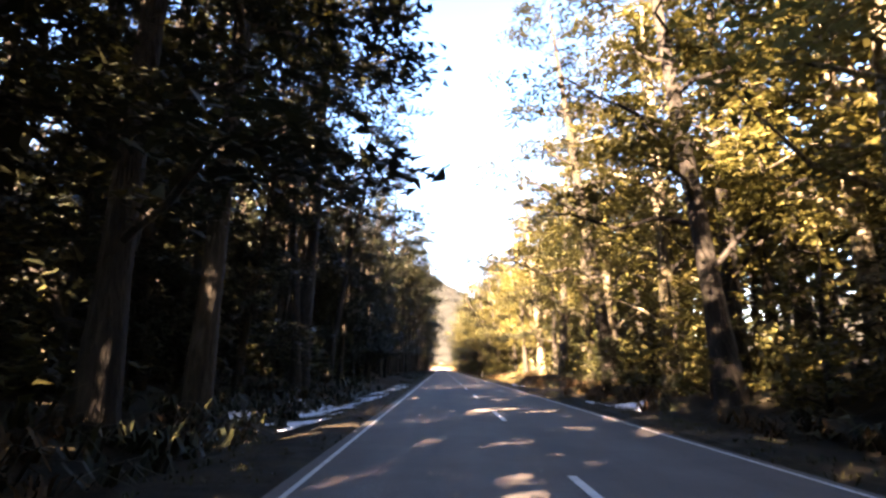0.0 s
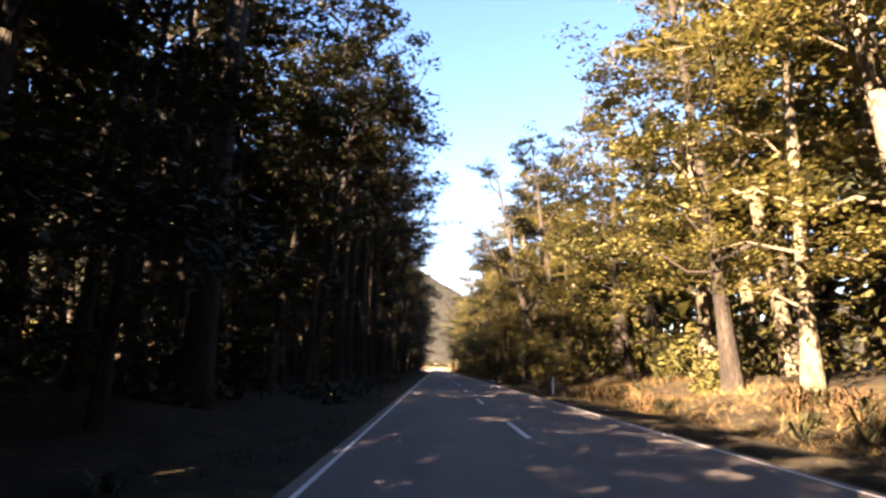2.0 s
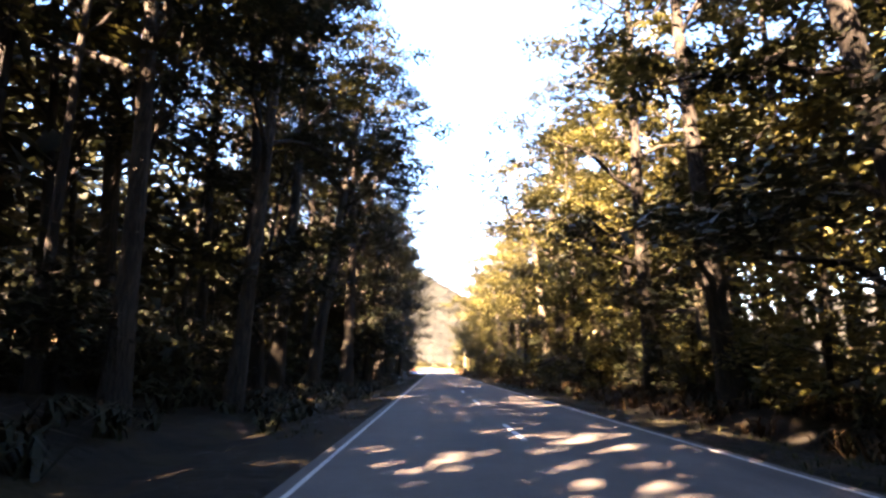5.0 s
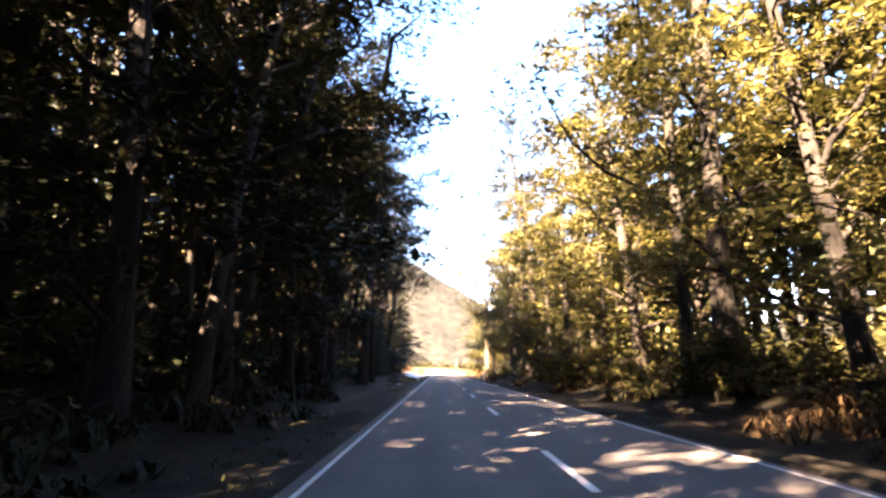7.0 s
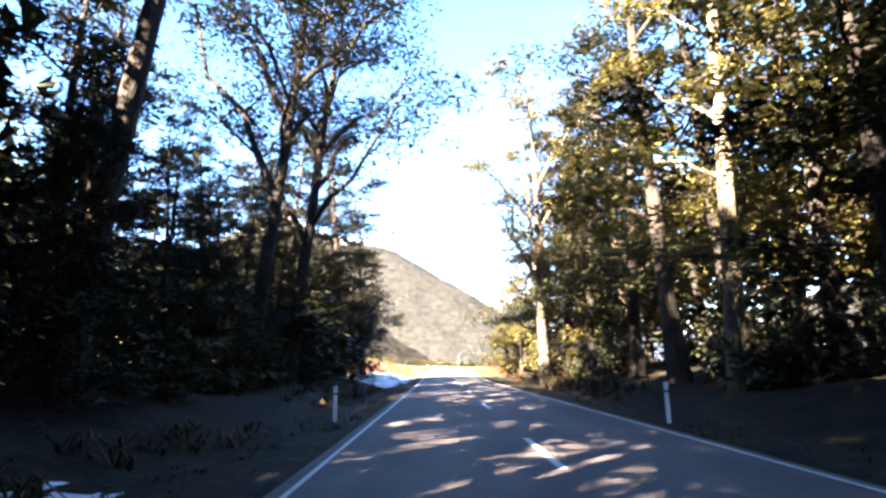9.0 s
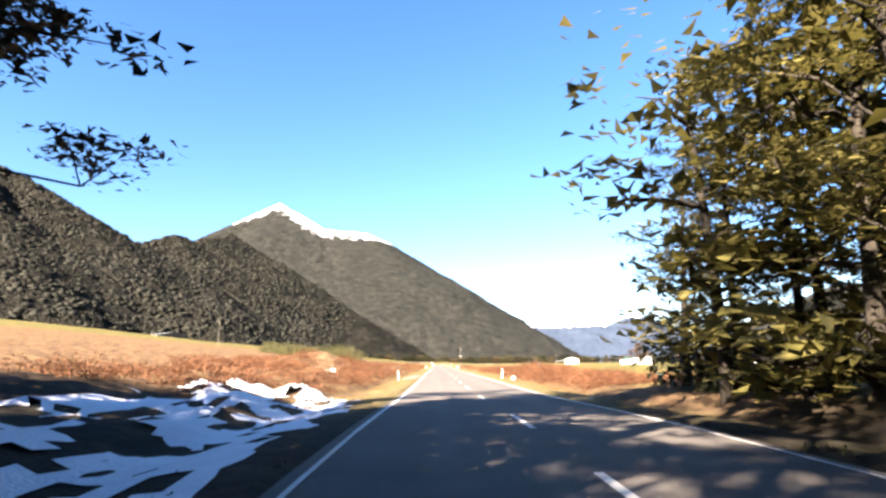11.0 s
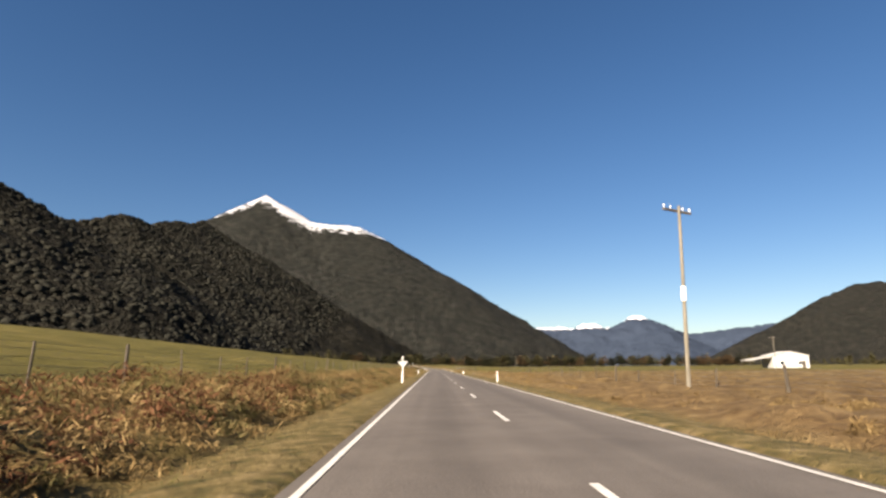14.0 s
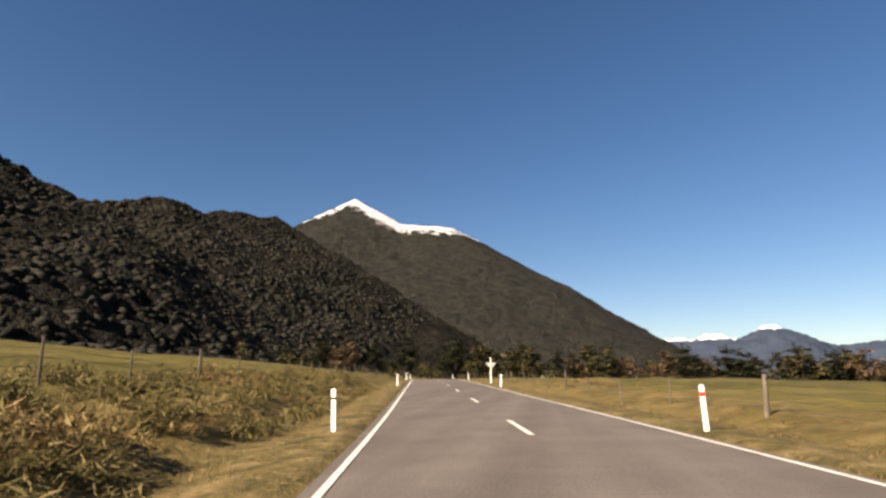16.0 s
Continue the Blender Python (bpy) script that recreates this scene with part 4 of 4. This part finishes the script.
for y, l, red in ((83.6, 4.35, 0), (254.7, 3.5, 0), (256.4, -4.0, 0), (351.3, -5.25, 0), (350.3, 4.4, 1), (462, 4.1, 0), (465, 4.6, 0), (462.5, -4.8, 0), (468, -4.6, 0),
                  (529, -8.2, 0), (530.5, -8.0, 0), (540, 4.2, 0), (543, 4.6, 0), (560, -4.4, 0), (631.5, -4.25, 0), (631.5, 3.65, 1), (691.4, -4.4, 0), (687.0, 3.55, 1), (687.9, 3.72, 0), (760, -4.2, 0), (756, 3.7, 0),
                  (816.7, -13.7, 0), (824.0, -4.3, 0), (823.5, 3.75, 1), (880.6, -4.25, 0), (882.0, 4.8, 1), (915, -3.9, 0), (916, 3.7, 0), (945, 3.7, 0), (977.1, -3.9, 0), (977.2, 3.55, 1), (1008, -3.8, 0), (1006, 3.6, 0),
                  (1034, 3.7, 0), (1036, -3.8, 0), (1066, -3.8, 0), (1066, 3.7, 0)):
    x = bend(y) + l
    copy_thing(RED if red else PLAIN, pose(x, y, float(ground_z(x, y)) + (-0.3 if 686 < y < 689 else 0.02), rng.uniform(-2, 2), rng.uniform(-2.5, 2.5), heading(y) + rng.uniform(-12, 12)))
drop([PLAIN, RED])


def fence(label, l, y0, y1, gap, tall, seed, wobble=0.15):
    """Posts and wires of a farm fence along the road."""
    rng = np.random.default_rng(seed)
    ob = thing("fence", 0, 0, 0, label, "fence")
    thick, thin = bmesh.new(), bmesh.new()
    rod(thick, (0, 0, -0.4), (0, 0, 1.18), 0.065, 0.055, 8)
    rod(thin, (0, 0, -0.4), (0, 0, 1.05), 0.035, 0.03, 6)
    meshes = []
    for bm in (thick, thin):
        me = bpy.data.meshes.new("post")
        bm.to_mesh(me), bm.free()
        me.materials.append(M["wood"])
        meshes.append(me)
    tops, y, i = [], y0, 0
    while y < y1:
        x = bend(y) + l + rng.uniform(-wobble, wobble)
        z = float(ground_z(x, y))
        piece("post", meshes[0 if i % 4 == 0 else 1], ob, pose(x, y, z, rng.uniform(-4, 4), rng.uniform(-4, 4), rng.uniform(0, 360)) @ Matrix.Diagonal((1, 1, tall * rng.uniform(0.9, 1.08), 1)))
        tops.append((x, y, z))
        y += gap * rng.uniform(0.85, 1.15)
        i += 1
    for h in (0.25, 0.45, 0.65, 0.85, 1.0):
        v, f = tube([(x, y, z + h * tall) for x, y, z in tops], [0.006] * len(tops), 3)
        piece("wire", mesh_from("wire", v, f, M["wire"]), ob)
    return ob


fence("old timber post and wire fence below a sloping paddock", -11.2, 372, 846, 4.4, 1.0, 1)
fence("old timber post and wire fence below a sloping paddock", -10.6, 862, 1090, 4.4, 1.0, 2)
fence("low timber post and wire fence round a flat paddock", 10.8, 366, 690, 4.6, 0.92, 3)
fence("low timber post and wire fence round a flat paddock", 7.4, 712, 834, 4.6, 0.9, 4)
fence("low timber post and wire fence round a flat paddock", 6.4, 846, 1090, 4.8, 0.9, 5)


def power_pole(x, y, tall, turn, label, plate=False, lean=0.0):
    z = float(ground_z(x, y))
    ob = thing("power_pole", x, y, z, label, "power pole", "power poles", turn)
    ob.matrix_basis = pose(x, y, z, 0, lean, 0) @ pose(0, 0, 0, 0, 0, turn)
    bm = bmesh.new()
    rod(bm, (0, 0, -0.5), (0, 0, tall), 0.11, 0.075, 12)
    part("pole", bm, M["pole"], ob)
    bm = bmesh.new()
    box(bm, -1.0, 1.0, 0.10, 0.20, tall - 0.30, tall - 0.18, 0.01)
    arm = part("crossarm", bm, M["wood"], ob)
    for k in (-0.92, -0.45, 0.45, 0.92):
        bm = bmesh.new()
        rod(bm, (k, 0.15, tall - 0.18), (k, 0.15, tall - 0.08), 0.012, None, 6)
        rod(bm, (k, 0.15, tall - 0.10), (k, 0.15, tall + 0.02), 0.036, 0.024, 8)
        part("insulator", bm, M["white"], arm, "white porcelain insulator")
    if plate:
        bm = bmesh.new()
        rod(bm, (0, 0, tall * 0.46), (0, 0, tall * 0.54), 0.125, None, 12)
        part("sleeve", bm, M["white"], ob, "white metal possum guard")
    return ob


M["pole"] = mat("weathered_pole", [(0.078, 0.0728, 0.0572), (0.1248, 0.1144, 0.0884), (0.1716, 0.156, 0.1248)], 2, 0.85, 0.4, 9, stretch=(1, 1, 0.15), bump_dist=0.01)
power_pole(10.9, 611.5, 9.2, 25, "tall grey power pole with a crossarm beside the paddock fence", True, 2.0)
power_pole(88, 735, 8.5, 10, "grey power pole beside a farm shed")
power_pole(-86, 522, 9.5, 0, "pale power pole standing on the sloping paddock")
power_pole(60, 1020, 9, 0, "grey power pole far across the flat")


def triangle_sign(x, y, turn):
    """The bare back of a three-cornered sign on a white post."""
    z = float(ground_z(x, y))
    ob = thing("road_sign", x, y, z, "triangular give-way sign seen from its bare grey back", "road sign", turn=turn)
    bm = bmesh.new()
    rod(bm, (0, 0, -0.3), (0, 0, 2.25), 0.05, None, 10)
    part("post", bm, M["white"], ob, "white timber post")
    bm = bmesh.new()
    corners = [(-0.45, 1.75), (-0.40, 1.80), (0.40, 1.80), (0.45, 1.75), (0.05, 1.30), (-0.05, 1.30)]
    lo = [bm.verts.new((a, -0.075, b)) for a, b in corners]
    hi = [bm.verts.new((a, -0.055, b)) for a, b in corners]
    bm.faces.new(lo), bm.faces.new(hi[::-1])
    for i in range(6):
        bm.faces.new((lo[i - 1], hi[i - 1], hi[i], lo[i]))
    part("plate", bm, M["sign_back"], ob, "bare aluminium plate")
    return ob


M["sign_back"] = mat("bare_aluminium", [(0.336, 0.344, 0.336), (0.464, 0.472, 0.464)], 2, 0.45, 0.05, 8, metal=0.5)
triangle_sign(-4.35, 634.5, 0)
triangle_sign(bend(1018) + 4.4, 1018, 12)


def gate_and_rails(x, y):
    """An open tube gate between railed wing fences."""
    z = float(ground_z(x, y))
    ob = thing("farm_gate", x, y, z, "grey tube farm gate standing open between timber rails", "gate", turn=68)
    for k in (0, 3.6):
        bm = bmesh.new()
        rod(bm, (k, 0, -0.4), (k, 0, 1.5), 0.11, 0.10, 10)
        part("gate_post", bm, M["wood"], ob)
    bm = bmesh.new()
    for h in (0.2, 0.45, 0.7, 0.95, 1.2):
        rod(bm, (0.15, 0, h), (3.45, 0, h), 0.02, None, 6)
    for k in (0.15, 1.8, 3.45):
        rod(bm, (k, 0, 0.2), (k, 0, 1.2), 0.02, None, 6)
    part("gate_leaf", bm, M["sign_back"], ob, "galvanised tube gate")
    for a, w, n in ((-3.4, 3.3, 4), (3.75, 4.2, 4)):
        for h in range(n):
            bm = bmesh.new()
            box(bm, a, a + w, -0.10, -0.06, 0.25 + h * 0.30, 0.39 + h * 0.30, 0.008)
            part("rail", bm, M["pale_wood"], ob)
        for k in (a + 0.05, a + w * 0.5, a + w - 0.05):
            bm = bmesh.new()
            rod(bm, (k, 0.03, -0.4), (k, 0.03, 1.4), 0.07, None, 8)
            part("rail_post", bm, M["wood"], ob)
    return ob


M["pale_wood"] = mat("pale_weathered_timber", [(0.085, 0.077, 0.064), (0.14, 0.128, 0.106), (0.20, 0.185, 0.158)], 3, 0.85, 0.4, 10, vary=0.2, stretch=(1, 1, 0.2), bump_dist=0.008)
gate_and_rails(bend(860) - 14.6, 859)


def paling_yard(x, y):
    """A small pen of pale upright palings on two rails beside a farm entrance."""
    rng = np.random.default_rng(33)
    z = float(ground_z(x, y))
    ob = thing("stock_pen", x, y, z, "small pen of weathered pale upright palings", "pen", turn=-14)
    bm = bmesh.new()
    box(bm, -0.028, 0.028, -0.015, 0.015, -0.3, 0.98, 0.005)
    me = bpy.data.meshes.new("paling")
    bm.to_mesh(me), bm.free()
    me.materials.append(M["pale_wood"])
    for k in range(13):
        piece("paling", me, ob, pose(k * 0.29, 0, rng.uniform(-0.05, 0.05), rng.uniform(-2, 2), rng.uniform(-2.5, 2.5)))
    for k in range(7):
        piece("paling", me, ob, pose(3.62, 0.25 + k * 0.34, rng.uniform(-0.05, 0.05), rng.uniform(-2, 2), rng.uniform(-2, 2), 90))
    for h in (0.3, 0.8):
        for a, b in (((0, 0.045, h), (3.6, 0.045, h)), ((3.57, 0.05, h), (3.57, 2.4, h))):
            bm = bmesh.new()
            rod(bm, a, b, 0.028, None, 6)
            part("rail", bm, M["pale_wood"], ob)
    for k, q in ((-0.2, 0), (3.75, -0.1), (3.75, 2.6)):
        bm = bmesh.new()
        rod(bm, (k, q, -0.4), (k, q, 1.2), 0.075, 0.07, 9)
        part("corner_post", bm, M["wood"], ob)
    return ob


paling_yard(7.9, 833.0)


def patch(name, label, l0, l1, y0, y1, seed, material, gaps=0.0):
    """A thin uneven sheet lying on the ground: gravel or snow."""
    rng = np.random.default_rng(seed)
    n, m = 60, 24
    vs, fs = [], []
    for i in range(n + 1):
        u = i / n
        for j in range(m + 1):
            v = j / m
            y = y0 + (y1 - y0) * u
            mid, half = (l0 + l1) / 2, (l1 - l0) / 2
            wide = half * math.sqrt(max(0.0, 1 - (2 * u - 1) ** 4))
            wide *= 1 + 0.22 * float(fbm(np.array(y * 1.7), np.array(seed), seed, 2))
            l = mid + (2 * v - 1) * wide
            x = bend(y) + l
            edge = min(u, 1 - u, v, 1 - v)
            vs.append((x, y, max(float(ground_z(x, y)), -0.08 if abs(l) < 3.7 else -9) + 0.035 * min(1, edge * 8) - 0.012))
    w = m + 1
    for i in range(n):
        for j in range(m):
            a = i * w + j
            p = Vector((vs[a][0] * 1.2, vs[a][1] * 0.5, seed * 7.3))
            if gaps and noise.noise(p * 1.3) + 0.55 * noise.noise(p * 3.9) < gaps:
                continue
            fs.append((a, a + 1, a + 1 + w, a + w))
    return tagged(new(name, mesh_from(name, vs, fs, material, True)), label, name.replace("_", " "), kind="structure")


patch("gravel_apron", "grey gravel pull-off beside the road", -5.2, -3.3, 349, 367, 1, M["gravel"])
patch("gravel_apron", "pale gravel farm entrance beside the road", -13.5, -3.3, 841, 855, 2, M["tan_gravel"])
patch("gravel_apron", "pale gravel farm entrance beside the road", 3.1, 13, 699.5, 703, 3, M["tan_gravel"])
patch("gravel_apron", "pale gravel farm entrance beside the road", 3.1, 10, 836.5, 843.5, 4, M["tan_gravel"])
for i, (l0, l1, y0, y1) in enumerate(((-7.0, -4.2, 13, 25), (-5.8, -4.0, 23, 35), (-5.1, -3.8, 33, 47), (-8.9, -7.4, 341, 344.5), (-12.2, -10.0, 347, 350), (-7.3, -6.3, 339.5, 341.5), (-10.0, -9.0, 345.5, 347.5), (4.2, 6.4, 20, 25), (4.9, 7.2, 119, 127), (3.9, 4.9, 112, 117), (-10.0, -3.9, 286, 322), (5.0, 6.6, 243, 250), (-6.6, -4.8, 244, 250), (4.2, 5.2, 46, 49), (4.4, 5.6, 190, 196))):
    patch("snow_patch", "thin old snow lying on the verge", l0, l1, y0, y1, 20 + i, M["snow"], 0.3 if y0 > 330 else 0.02 if y0 < 48 else -0.35 if y0 == 286 else 0.06)


def sack(x, y):
    """A stuffed white sack caught in the bracken."""
    z = float(ground_z(x, y))
    ob = thing("white_sack", x, y, z, "crumpled white plastic sack lying in dead bracken", "sack", turn=20)
    bm = bmesh.new()
    bmesh.ops.create_icosphere(bm, subdivisions=3, radius=0.165)
    for v in bm.verts:
        k = noise.noise(v.co * 7) * 0.045
        v.co = Vector((v.co.x * 1.05, v.co.y * 0.8, v.co.z * 1.05)) + v.co.normalized() * k + Vector((0, 0, 0.16))
    part("bag", bm, M["bag"], ob)
    bm = bmesh.new()
    rod(bm, (0.07, 0, 0.30), (0.12, 0, 0.38), 0.03, 0.06, 9)
    part("neck", bm, M["bag"], ob, "gathered neck of the sack")
    return ob


sack(5.4, 349.8)


# ---- buildings and trees across the valley ----
def farm_building(name, label, x, y, w, d, h, rise, turn, walls, roof, windows=2, lean_to=0.0):
    z = float(ground_z(x, y))
    ob = thing(name, x, y, z, label, "building", "farm buildings", turn)
    bm = bmesh.new()
    prof = [(-w / 2, -0.3), (w / 2, -0.3), (w / 2, h), (0, h + rise), (-w / 2, h)]
    a = [bm.verts.new((px, -d / 2, pz)) for px, pz in prof]
    b = [bm.verts.new((px, d / 2, pz)) for px, pz in prof]
    bm.faces.new(a), bm.faces.new(b[::-1])
    for i in range(5):
        bm.faces.new((a[i - 1], b[i - 1], b[i], a[i]))
    bmesh.ops.recalc_face_normals(bm, faces=bm.faces)
    part("wall", bm, walls, ob)
    for sgn in (-1, 1):
        bm = bmesh.new()
        e = 0.35
        k = rise / (w / 2)
        pts = [(0, h + rise + 0.06), (sgn * (w / 2 + e), h - k * e + 0.06), (sgn * (w / 2 + e), h - k * e + 0.16), (0, h + rise + 0.16)]
        a = [bm.verts.new((px, -d / 2 - 0.3, pz)) for px, pz in pts]
        b = [bm.verts.new((px, d / 2 + 0.3, pz)) for px, pz in pts]
        bm.faces.new(a), bm.faces.new(b[::-1])
        for i in range(4):
            bm.faces.new((a[i - 1], b[i - 1], b[i], a[i]))
        bmesh.ops.recalc_face_normals(bm, faces=bm.faces)
        part("roof", bm, roof, ob)
    for i in range(windows):
        px = -w / 2 + w * (i + 0.5) / windows
        bm = bmesh.new()
        box(bm, px - 0.7, px + 0.7, -d / 2 - 0.06, -d / 2 + 0.05, 0.9, 2.1, 0.02)
        fr = part("window", bm, M["white"], ob)
        bm = bmesh.new()
        box(bm, px - 0.6, px + 0.6, -d / 2 - 0.075, -d / 2 - 0.04, 1.0, 2.0)
        part("pane", bm, M["glass"], fr)
    bm = bmesh.new()
    box(bm, w * 0.30, w * 0.30 + 1.0, -d / 2 - 0.07, -d / 2 + 0.05, 0, 2.05, 0.02)
    part("door", bm, M["wood"], ob)
    if lean_to:
        bm = bmesh.new()
        v = box(bm, -w / 2 - lean_to, -w / 2 - 0.36, -d / 2, d / 2, h * 0.62, h * 0.62 + 0.12)
        for q in v:
            if q.co.x > -w / 2 - 1:
                q.co.z += h * 0.3
        part("canopy", bm, roof, ob, "sloping lean-to roof")
        for k in (-d / 2 + 0.2, d / 2 - 0.2):
            bm = bmesh.new()
            rod(bm, (-w / 2 - lean_to + 0.2, k, -0.3), (-w / 2 - lean_to + 0.2, k, h * 0.64), 0.08, None, 8)
            part("canopy_post", bm, M["wood"], ob)
    return ob


farm_building("farm_shed", "white farm shed with a sloping lean-to roof", 105, 759, 10, 8, 3.6, 1.2, -8, M["wall"], M["wall"], 2, 6.5)
farm_building("farm_house", "low farmhouse with a green iron roof", 118, 655, 11, 8, 2.8, 1.6, 15, M["wall"], M["green_roof"], 3)
farm_building("farm_shed", "small white gabled farm shed", 113, 616, 6, 6, 2.8, 1.4, 10, M["wall"], M["wall"], 1)
farm_building("hay_barn", "tall white barn beyond the paddock", 190, 655, 9, 8, 3.6, 0.6, 20, M["wall"], M["wall"], 1)
farm_building("farm_house", "long low house with a dark grey roof on the slope", -203, 736, 25, 9, 2.5, 1.8, 60, M["wood"], M["roof"], 3)
farm_building("hay_barn", "long open-sided barn with a grey roof far across the flat", 262, 720, 26, 9, 3.4, 1.0, 10, M["wood"], M["roof"], 1)

M["field_leaf"] = mat("dull_leaf", [(0.0182, 0.0187, 0.0073), (0.0416, 0.0385, 0.0146), (0.0728, 0.0624, 0.026)], 0.4, 0.7, 0, 12, 0.15, island=0.22, leaf=0.2)
M["field_brown"] = mat("bare_twigs", [(0.0364, 0.0234, 0.0114), (0.078, 0.052, 0.027), (0.1248, 0.0884, 0.052)], 0.4, 0.8, 0, 12, 0.1, island=0.22, leaf=0.1)
FIELD = [tree_kind("field_tree", lab, "tree", "trees at the end of the paddocks",
                   dict(seed=s, height=h, bole=0.03, spread=sp, leaf_count=2400, leaf_size=0.85, radius=0.26, limbs=11, tuft=22, sides=3), M["bark"], M[lf])
         for s, h, sp, lf, lab in ((41, 10, 5.0, "field_leaf", "round grey-green tree at the paddock's end"), (42, 11, 5.0, "leaf_dark", "dark round tree at the paddock's end"),
                                   (43, 9, 4.8, "field_brown", "brownish winter tree at the paddock's end"))]
for i in range(118):
    l = -90 + i * 3.6 + rng.uniform(-3, 3)
    y = 1160 + 0.12 * max(l, 0) + rng.uniform(-14, 18) + (0 if abs(l + 55) > 12 else 30)
    if abs(l + 60 - (bend(y) + 60)) < 7 or (l > 150 and rng.uniform() < 0.3):
        continue
    place(FIELD[rng.choice(3, p=[.4, .35, .25])], l, y, rng.uniform(0.75, 1.35), rng.uniform(0, 6.28))
place(FIELD[1], bend(1120) - 6.5, 1120, 1.0, 1.0), place(FIELD[1], bend(1128) + 8, 1128, 1.05, 2.0), place(FIELD[0], bend(1112) + 14, 1112, 0.9, 3.0)
place(FIELD[2], 123, 652, 1.35, 0.4, stretch=1.15), place(FIELD[2], 210, 700, 1.2, 1.4), place(FIELD[2], 160, 690, 1.0, 2.4)
drop(FIELD)
drop(FRONT + STEMMED + POLE + MID + BARE + HERO + SHRUB)

# far tree lines across the flat and the bush on the lower slopes
spots = [(x, 1330 + 0.25 * x + rng.uniform(-60, 260), rng.uniform(0.35, 0.7)) for x in np.linspace(330, 1900, 230)]
spots += [(x, 1260 + rng.uniform(-40, 200) - 0.1 * x, rng.uniform(0.4, 0.75)) for x in np.linspace(-190, 330, 120)]
spots += [(x, 900 + rng.uniform(-30, 60) + 0.3 * x, rng.uniform(0.3, 0.55)) for x in np.linspace(330, 1100, 90)]
back_wood("tree_line", "dark line of trees across the far end of the flat", spots, 101, M["field_leaf"], 2.4, 90, 20)


def slope_bush(name, label, key, n, x0, x1, y0, y1, seed, lo, hi):
    """Crowns of the bush on the lower slope of a hill: one mesh."""
    rng = np.random.default_rng(seed)
    line, slope, sd = RIDGES[key]
    x, y = rng.uniform(x0, x1, n), rng.uniform(y0, y1, n)
    z, _ = ridge_height(x, y, line, slope, sd)
    g = ground_z(x, y)
    keep = (z > g - 26) & (x < -165)
    x, y, z = x[keep], y[keep], np.maximum(z, g)[keep]
    size = rng.uniform(lo, hi, len(x))
    a = np.linspace(0, 2 * math.pi, 6)[:5]
    ring = np.stack([np.cos(a) * 0.5, np.sin(a) * 0.5, np.full(5, 0.24)], 1)
    shape = np.concatenate([ring, [[0, 0, 0.46], [0, 0, -0.3]]])
    v = np.repeat(shape[None], len(x), 0) * (1 + rng.normal(0, 0.16, (len(x), 7, 3))) + rng.normal(0, 0.07, (len(x), 7, 3))
    turn = rng.uniform(0, 6.28, (len(x), 1))
    vx, vy = v[:, :, 0] * np.cos(turn) - v[:, :, 1] * np.sin(turn), v[:, :, 0] * np.sin(turn) + v[:, :, 1] * np.cos(turn)
    v = np.stack([vx, vy, v[:, :, 2]], 2) * size[:, None, None] + np.stack([x, y, z - 0.24 * size], 1)[:, None, :]
    cap = np.array([[k, (k + 1) % 5, 5] for k in range(5)] + [[(k + 1) % 5, k, 6] for k in range(5)])
    f = (np.arange(len(x))[:, None, None] * 7 + cap[None]).reshape(-1, 3)
    return tagged(new(name, mesh_from(name, v.reshape(-1, 3), f, M["bush"], True)), label, "forest", kind="stuff")


M["bush"] = mat("hill_bush_leaf", [(0.0105, 0.0112, 0.0095), (0.0175, 0.0180, 0.0145), (0.0270, 0.0265, 0.0205)], 0.30, 0.95, 0.4, 5, 0.05, island=0.1, bump_dist=1.0)
slope_bush("hillside_bush", "dark native bush covering the steep hill", "near_hill", 30000, -1700, -165, 560, 2500, 5, 6, 15)
slope_bush("hillside_bush", "dark native bush covering the long ridge", "bush_ridge", 13000, -1300, -300, 1500, 3300, 6, 8, 18)


# ---- all things to one fifth of their size ----
for ob in scene.objects:
    if ob.parent is None and ob.type in {'MESH', 'EMPTY'}:
        ob.matrix_basis = Matrix.Scale(S, 4) @ ob.matrix_basis
